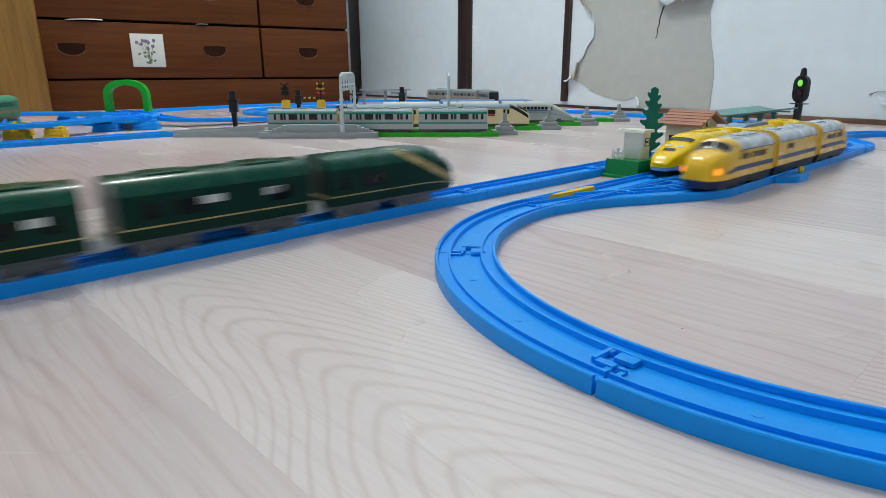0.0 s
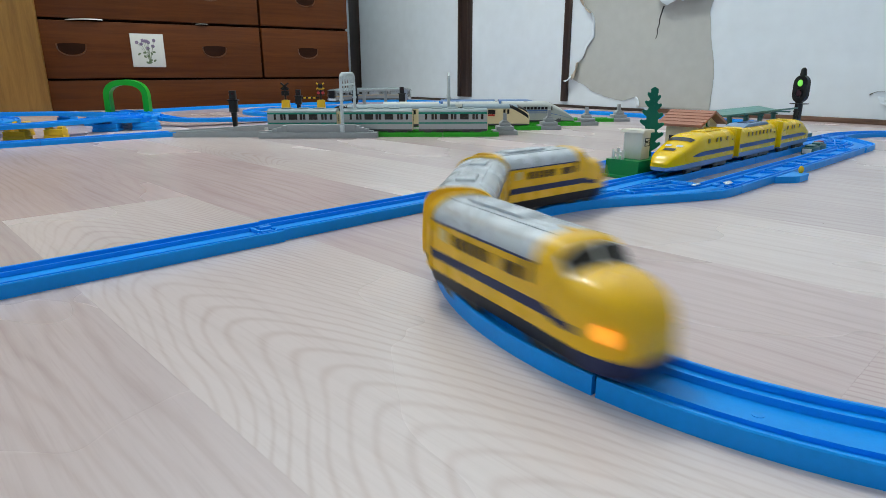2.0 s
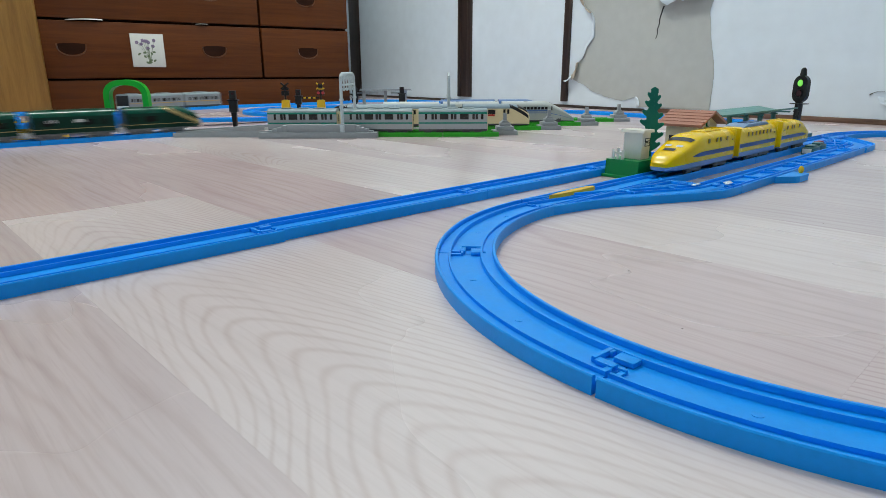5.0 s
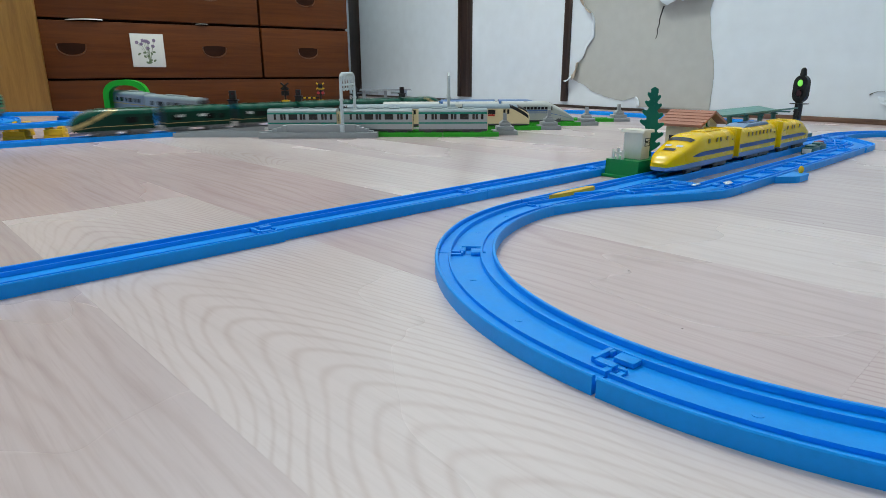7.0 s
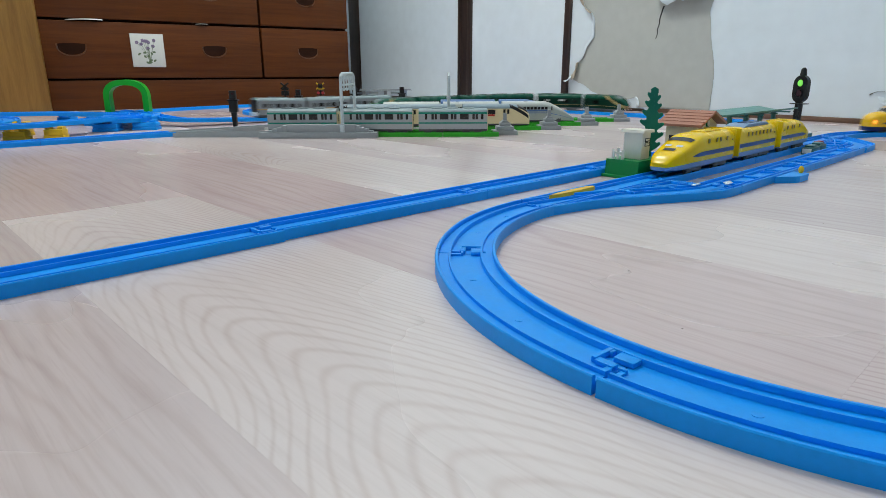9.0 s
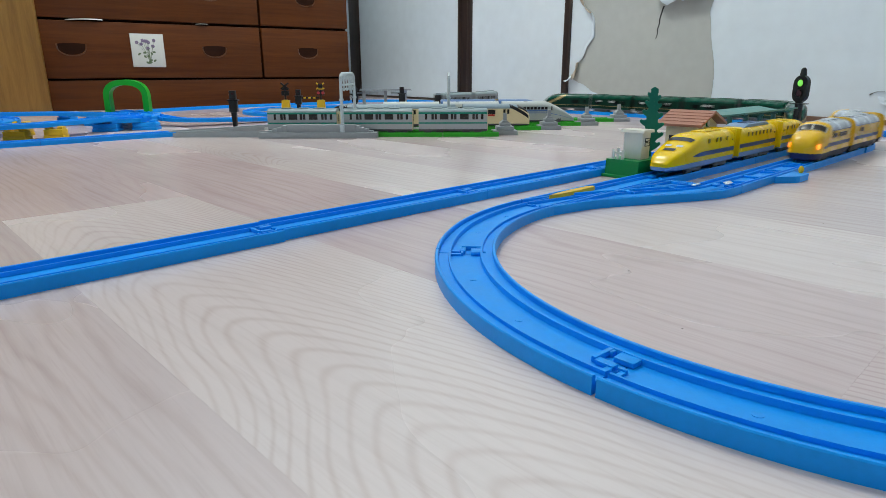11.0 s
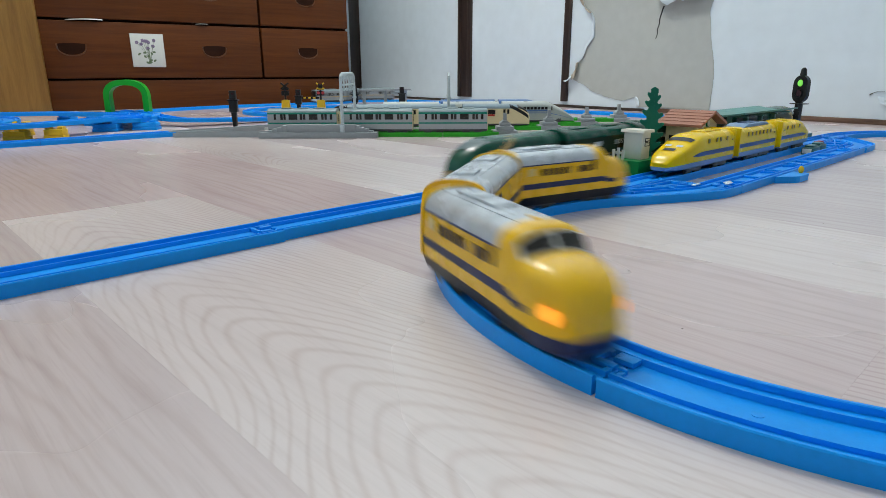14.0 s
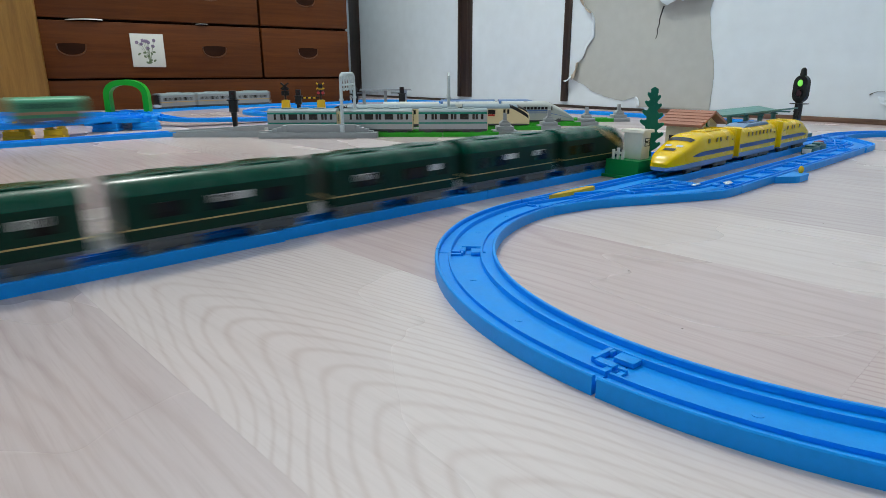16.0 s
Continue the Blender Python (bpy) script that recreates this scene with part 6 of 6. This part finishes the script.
def shelter():
    s = empty("yard_shelter", pose(-0.175, 1.93, 0, 0, 0, 6), "grey plastic platform shelter on posts", "toy shelter")
    part("slab", abox(-0.075, 0.075, -0.02, 0.02, 0.0, 0.012, 0.001), GREY_PLASTIC, s)
    part("roof", prism([(-0.080, 0.064), (0.080, 0.064), (0.076, 0.068), (-0.076, 0.068)], -0.024, 0.024), GREY_PLASTIC, s)
    for x in (-0.065, 0.0, 0.060):
        part("post", abox(x - 0.005, x + 0.005, -0.003, 0.003, 0.012, 0.064, 0.0006), GREY_PLASTIC, s)
    for x in (-0.035, 0.03):
        part("hanging_sign", abox(x - 0.014, x + 0.014, -0.0012, 0.0012, 0.052, 0.060, 0.0005), LIGHT_GREY, s)
    return s


shelter()


# ---------------------------------------------------------------- raised line at the far side
def arch(x, y, heading):
    """Bright green tunnel arch with thick rounded legs."""
    a = empty("track_arch", pose(x, y, ZE + RAIL_H - 0.002, 0, 0, heading), "bright green plastic arch standing over the track", "toy arch")
    outer, inner = [], []
    w, h, t = 0.0485, 0.072, 0.0125
    n = 16
    for i in range(n + 1):
        an = math.pi * i / n
        c, s = math.cos(an), math.sin(an)
        outer.append((w * (abs(c) ** 0.8) * (1 if c > 0 else -1), h - 0.036 + 0.038 * s ** 0.9))
        inner.append(((w - t) * (abs(c) ** 0.8) * (1 if c > 0 else -1), h - 0.036 + (0.038 - t) * s ** 0.9))
    outline = [(w, 0.0)] + outer + [(-w, 0.0), (-(w - t), 0.0)] + inner[::-1] + [(w - t, 0.0)]
    bm = bmesh.new()
    fr, bk = [bm.verts.new((px, -0.016, pz)) for px, pz in outline], [bm.verts.new((px, 0.016, pz)) for px, pz in outline]
    m = len(outline)
    half = m // 2
    for i in range(half):
        j = m - 1 - i
        if i + 1 < j - 0:
            bm.faces.new((fr[i], fr[i + 1], fr[j - 1], fr[j])) if i + 1 != j - 1 else None
            bm.faces.new((bk[j], bk[j - 1], bk[i + 1], bk[i])) if i + 1 != j - 1 else None
    for i in range(m):
        j = (i + 1) % m
        bm.faces.new((fr[i], bk[i], bk[j], fr[j]))
    part("arch_shell", bm, ARCH_GREEN, a)
    return a


arch(-0.752, 1.505, 12)


def low_pier(x, y, heading, material, label, top, k=1.0):
    p = empty("track_pier", pose(x, y, 0, 0, 0, heading), label, "toy pier", "low track piers")
    part("block", box(abox(-0.0190, 0.0190, -0.014, 0.014, 0.0, 0.0060, 0.0008), -0.0180, 0.0180, -0.0130, 0.0130, 0.0060, top - 0.005, 0.0008), material, p)
    for s in (-1, 1):
        part("stud", abox(s * 0.0120 - 0.0048, s * 0.0120 + 0.0048, -0.0085, 0.0085, top - 0.005, top, 0.0008), material, p)
    for o in p.children:
        o.data.transform(Matrix.Diagonal((k, k, 1, 1)))
    return p


BLUE_LABEL, YELLOW_LABEL = "blue plastic pier block under raised track", "yellow plastic pier block beside raised track"
for x, y in ((-0.632, 1.330), (-0.697, 1.295)):
    low_pier(x, y, 8, RAIL_BLUE, BLUE_LABEL, ZE - 0.0008, 1.3)


def raised_switch():
    """The wide deck where the raised lines meet, with curved guide ridges on it."""
    r_ = empty("track_switch", Matrix.Translation((-0.690, 1.400, 0)), "blue plastic raised toy track switch on low piers", "toy track", "toy track switches")
    plan = [(0.010, -0.118), (0.056, -0.090), (0.062, -0.060), (0.046, 0.020), (0.010, 0.115), (-0.100, 0.100), (-0.070, 0.000), (-0.035, -0.075)]
    bm = bmesh.new()
    lo, hi = [bm.verts.new((x, y, ZE - 0.0045)) for x, y in plan], [bm.verts.new((x, y, ZE + 0.0036)) for x, y in plan]
    bm.faces.new(lo[::-1])
    bm.faces.new(hi)
    for i in range(len(plan)):
        k = (i + 1) % len(plan)
        bm.faces.new((lo[i], lo[k], hi[k], hi[i]))
    part("deck", bm, RAIL_BLUE, r_, smooth=False)
    for q in (0.0, 0.019, 0.038):
        line = [Vector((0.012 + q * 1.2 - 0.085 * u * u, -0.100 + q * 0.5 + 0.195 * u)) for u in [i / 12 for i in range(13)]]
        part("guide_ridge", sweep([(-0.0010, 0.0), (-0.0008, 0.0040), (0.0008, 0.0040), (0.0010, 0.0)], stations([(v.x, v.y) for v in line], ZE + 0.0034)), RAIL_BLUE, r_)


raised_switch()
low_pier(-0.90, 1.50, -10, RAIL_BLUE, BLUE_LABEL, ZE - 0.0008)
low_pier(-0.80, 1.437, -10, RAIL_BLUE, BLUE_LABEL, ZE - 0.0008)
low_pier(-0.716, 1.150, 8, PIER_YELLOW, YELLOW_LABEL, 0.022, 0.9)
low_pier(-0.775, 1.130, 8, PIER_YELLOW, YELLOW_LABEL, ZE - 0.0012)
low_pier(-0.825, 1.115, 8, PIER_YELLOW, YELLOW_LABEL, ZE - 0.0012)
low_pier(-0.815, 1.20, 8, PIER_YELLOW, YELLOW_LABEL, 0.027)


# ---------------------------------------------------------------- specks on the floor
def speck(x, y, r, seed):
    rnd = random.Random(seed)
    b = bmesh.new()
    bmesh.ops.create_icosphere(b, subdivisions=1, radius=r)
    for v in b.verts:
        v.co += Vector((rnd.uniform(-1, 1), rnd.uniform(-1, 1), rnd.uniform(-1, 1))) * r * 0.4
        v.co.z = max(-r * 0.5, v.co.z * 0.5)
    o = part("dust_speck", b, DUST, None)
    o.location = (x, y, r * 0.5 + 0.0001)
    return tagged(o, "tiny dark speck of dust on the floor", "speck", "floor specks")


DUST = mat("dust", (0.10, 0.08, 0.07), 0.9)
for i, (x, y, r) in enumerate(((0.112, 0.352, 0.0006), (0.112, 0.265, 0.0004), (0.21, 0.262, 0.0005), (-0.152, 0.173, 0.0003), (0.053, 0.140, 0.0003), (0.30, 0.47, 0.0005))):
    speck(x, y, r, i)

# ---------------------------------------------------------------- floor planks
def build_planks():
    """Planks laid across the tracks' heading, each a piece with its own tint and grain."""
    wide, long_ = 0.152, 0.91
    meshes = []
    for material in (FLOOR_ARCHED_PALE, FLOOR_ARCHED_PINK, FLOOR_STRAIGHT_PALE, FLOOR_STRAIGHT_PINK, FLOOR_MAT):
        bm = abox(-long_ / 2 + 0.00002, long_ / 2 - 0.00002, -wide / 2 + 0.00002, wide / 2 - 0.00002, -0.004, 0.0)
        meshes.append(mesh_of(bm, "plank", material, False))
    rnd = random.Random(21)
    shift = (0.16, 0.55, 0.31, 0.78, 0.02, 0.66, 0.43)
    set_kinds = {(1, 0): 0, (0, 0): 4, (0, -1): 4, (2, 0): 3, (2, -1): 1, (3, 0): 2, (1, 1): 3, (0, 1): 3, (2, 1): 3}
    # near right-hand planks get the dull tint: shade on that side put into colour
    set_kinds.update({(i, j): 4 for i in range(4, 10) for j in (-2, -1, 0)})
    h = HEAD + math.pi / 2
    for i in range(-10, 20):
        s = 0.074 - wide / 2 + i * wide
        for j in range(-4, 6):
            off = (j + shift[(i - 1) % 7]) * long_
            kind = set_kinds.get((i, j), rnd.choice((0, 1, 2, 3, 3, 4, 3)))
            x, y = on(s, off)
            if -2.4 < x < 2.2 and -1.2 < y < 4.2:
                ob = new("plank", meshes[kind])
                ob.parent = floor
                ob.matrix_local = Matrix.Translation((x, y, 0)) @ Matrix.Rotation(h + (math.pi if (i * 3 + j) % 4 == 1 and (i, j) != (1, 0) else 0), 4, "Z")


build_planks()


def motions():
    a, b, c = A_LOOP_LENGTH, B_LOOP_LENGTH, C_LOOP_LENGTH
    ride(A_CARS, A_LINE, [(0.0, 2.25), (2.0, 2.764), (2.5, 2.884), (3.0, 3.021), (3.5, 3.139), (4.0, 3.300), (4.2, 3.36), (9.1, a + 1.45), (11.3, a + 2.044), (14.0, a + 2.741), (14.6, a + 2.888), (15.0, a + 2.998), (15.5, a + 3.118), (16.0, a + 3.285)], gap=0.014)
    ride(B_CARS, B_LINE, [(0.0, 4.197), (0.5, 4.325), (0.8, 4.408), (4.2, b + 0.235), (6.9, b + 1.123), (7.7, b + 1.367), (8.3, b + 1.56), (9.1, b + 1.828), (11.3, b + 2.50),
                          (12.7, b + 2.951), (14.0, b + 3.308), (14.5, b + 3.445), (15.0, b + 3.596), (15.5, b + 3.742), (16.0, b + 3.901)], gap=0.016)
    ride(C_CARS, C_LINE, [(0.0, 1.33), (1.2, 1.652), (2.8, 2.072), (4.2, 2.468), (6.3, 3.09), (7.9, 3.49), (8.9, c + 0.37), (12.5, c + 1.464), (14.8, c + 2.18), (16.0, c + 2.52)], height=deck_height)
    # the boxy green train goes round its own raised circle, its last car turned about, and halts at the end
    for k, car in enumerate(D_CARS):
        rows = []
        for i in range(161):
            t = i * 0.1
            w = HEAD - math.pi / 2 - 0.2 - (min(t, 15.2) + 0.62 - 0.45 * k - 4.35) / 4.36 * 2 * math.pi + math.pi / 4
            rows.append((t, pose(-1.050 + R * math.cos(w), 1.135 + R * math.sin(w), ZE, 0, 0, math.degrees(w) - 90 + (180 if k == 2 else 0))))
        walk(car, rows)
    h = math.degrees(HEAD)
    rows = []
    for t, s in ((0.0, -0.42), (15.1, -0.42), (15.4, -0.23), (15.6, -0.05), (15.8, 0.110), (16.0, 0.265)):
        x, y = on(s, 1.325)
        rows.append((t, pose(x, y, ZE, 0, 0, h)))
    walk(E_CAR, rows)


motions()
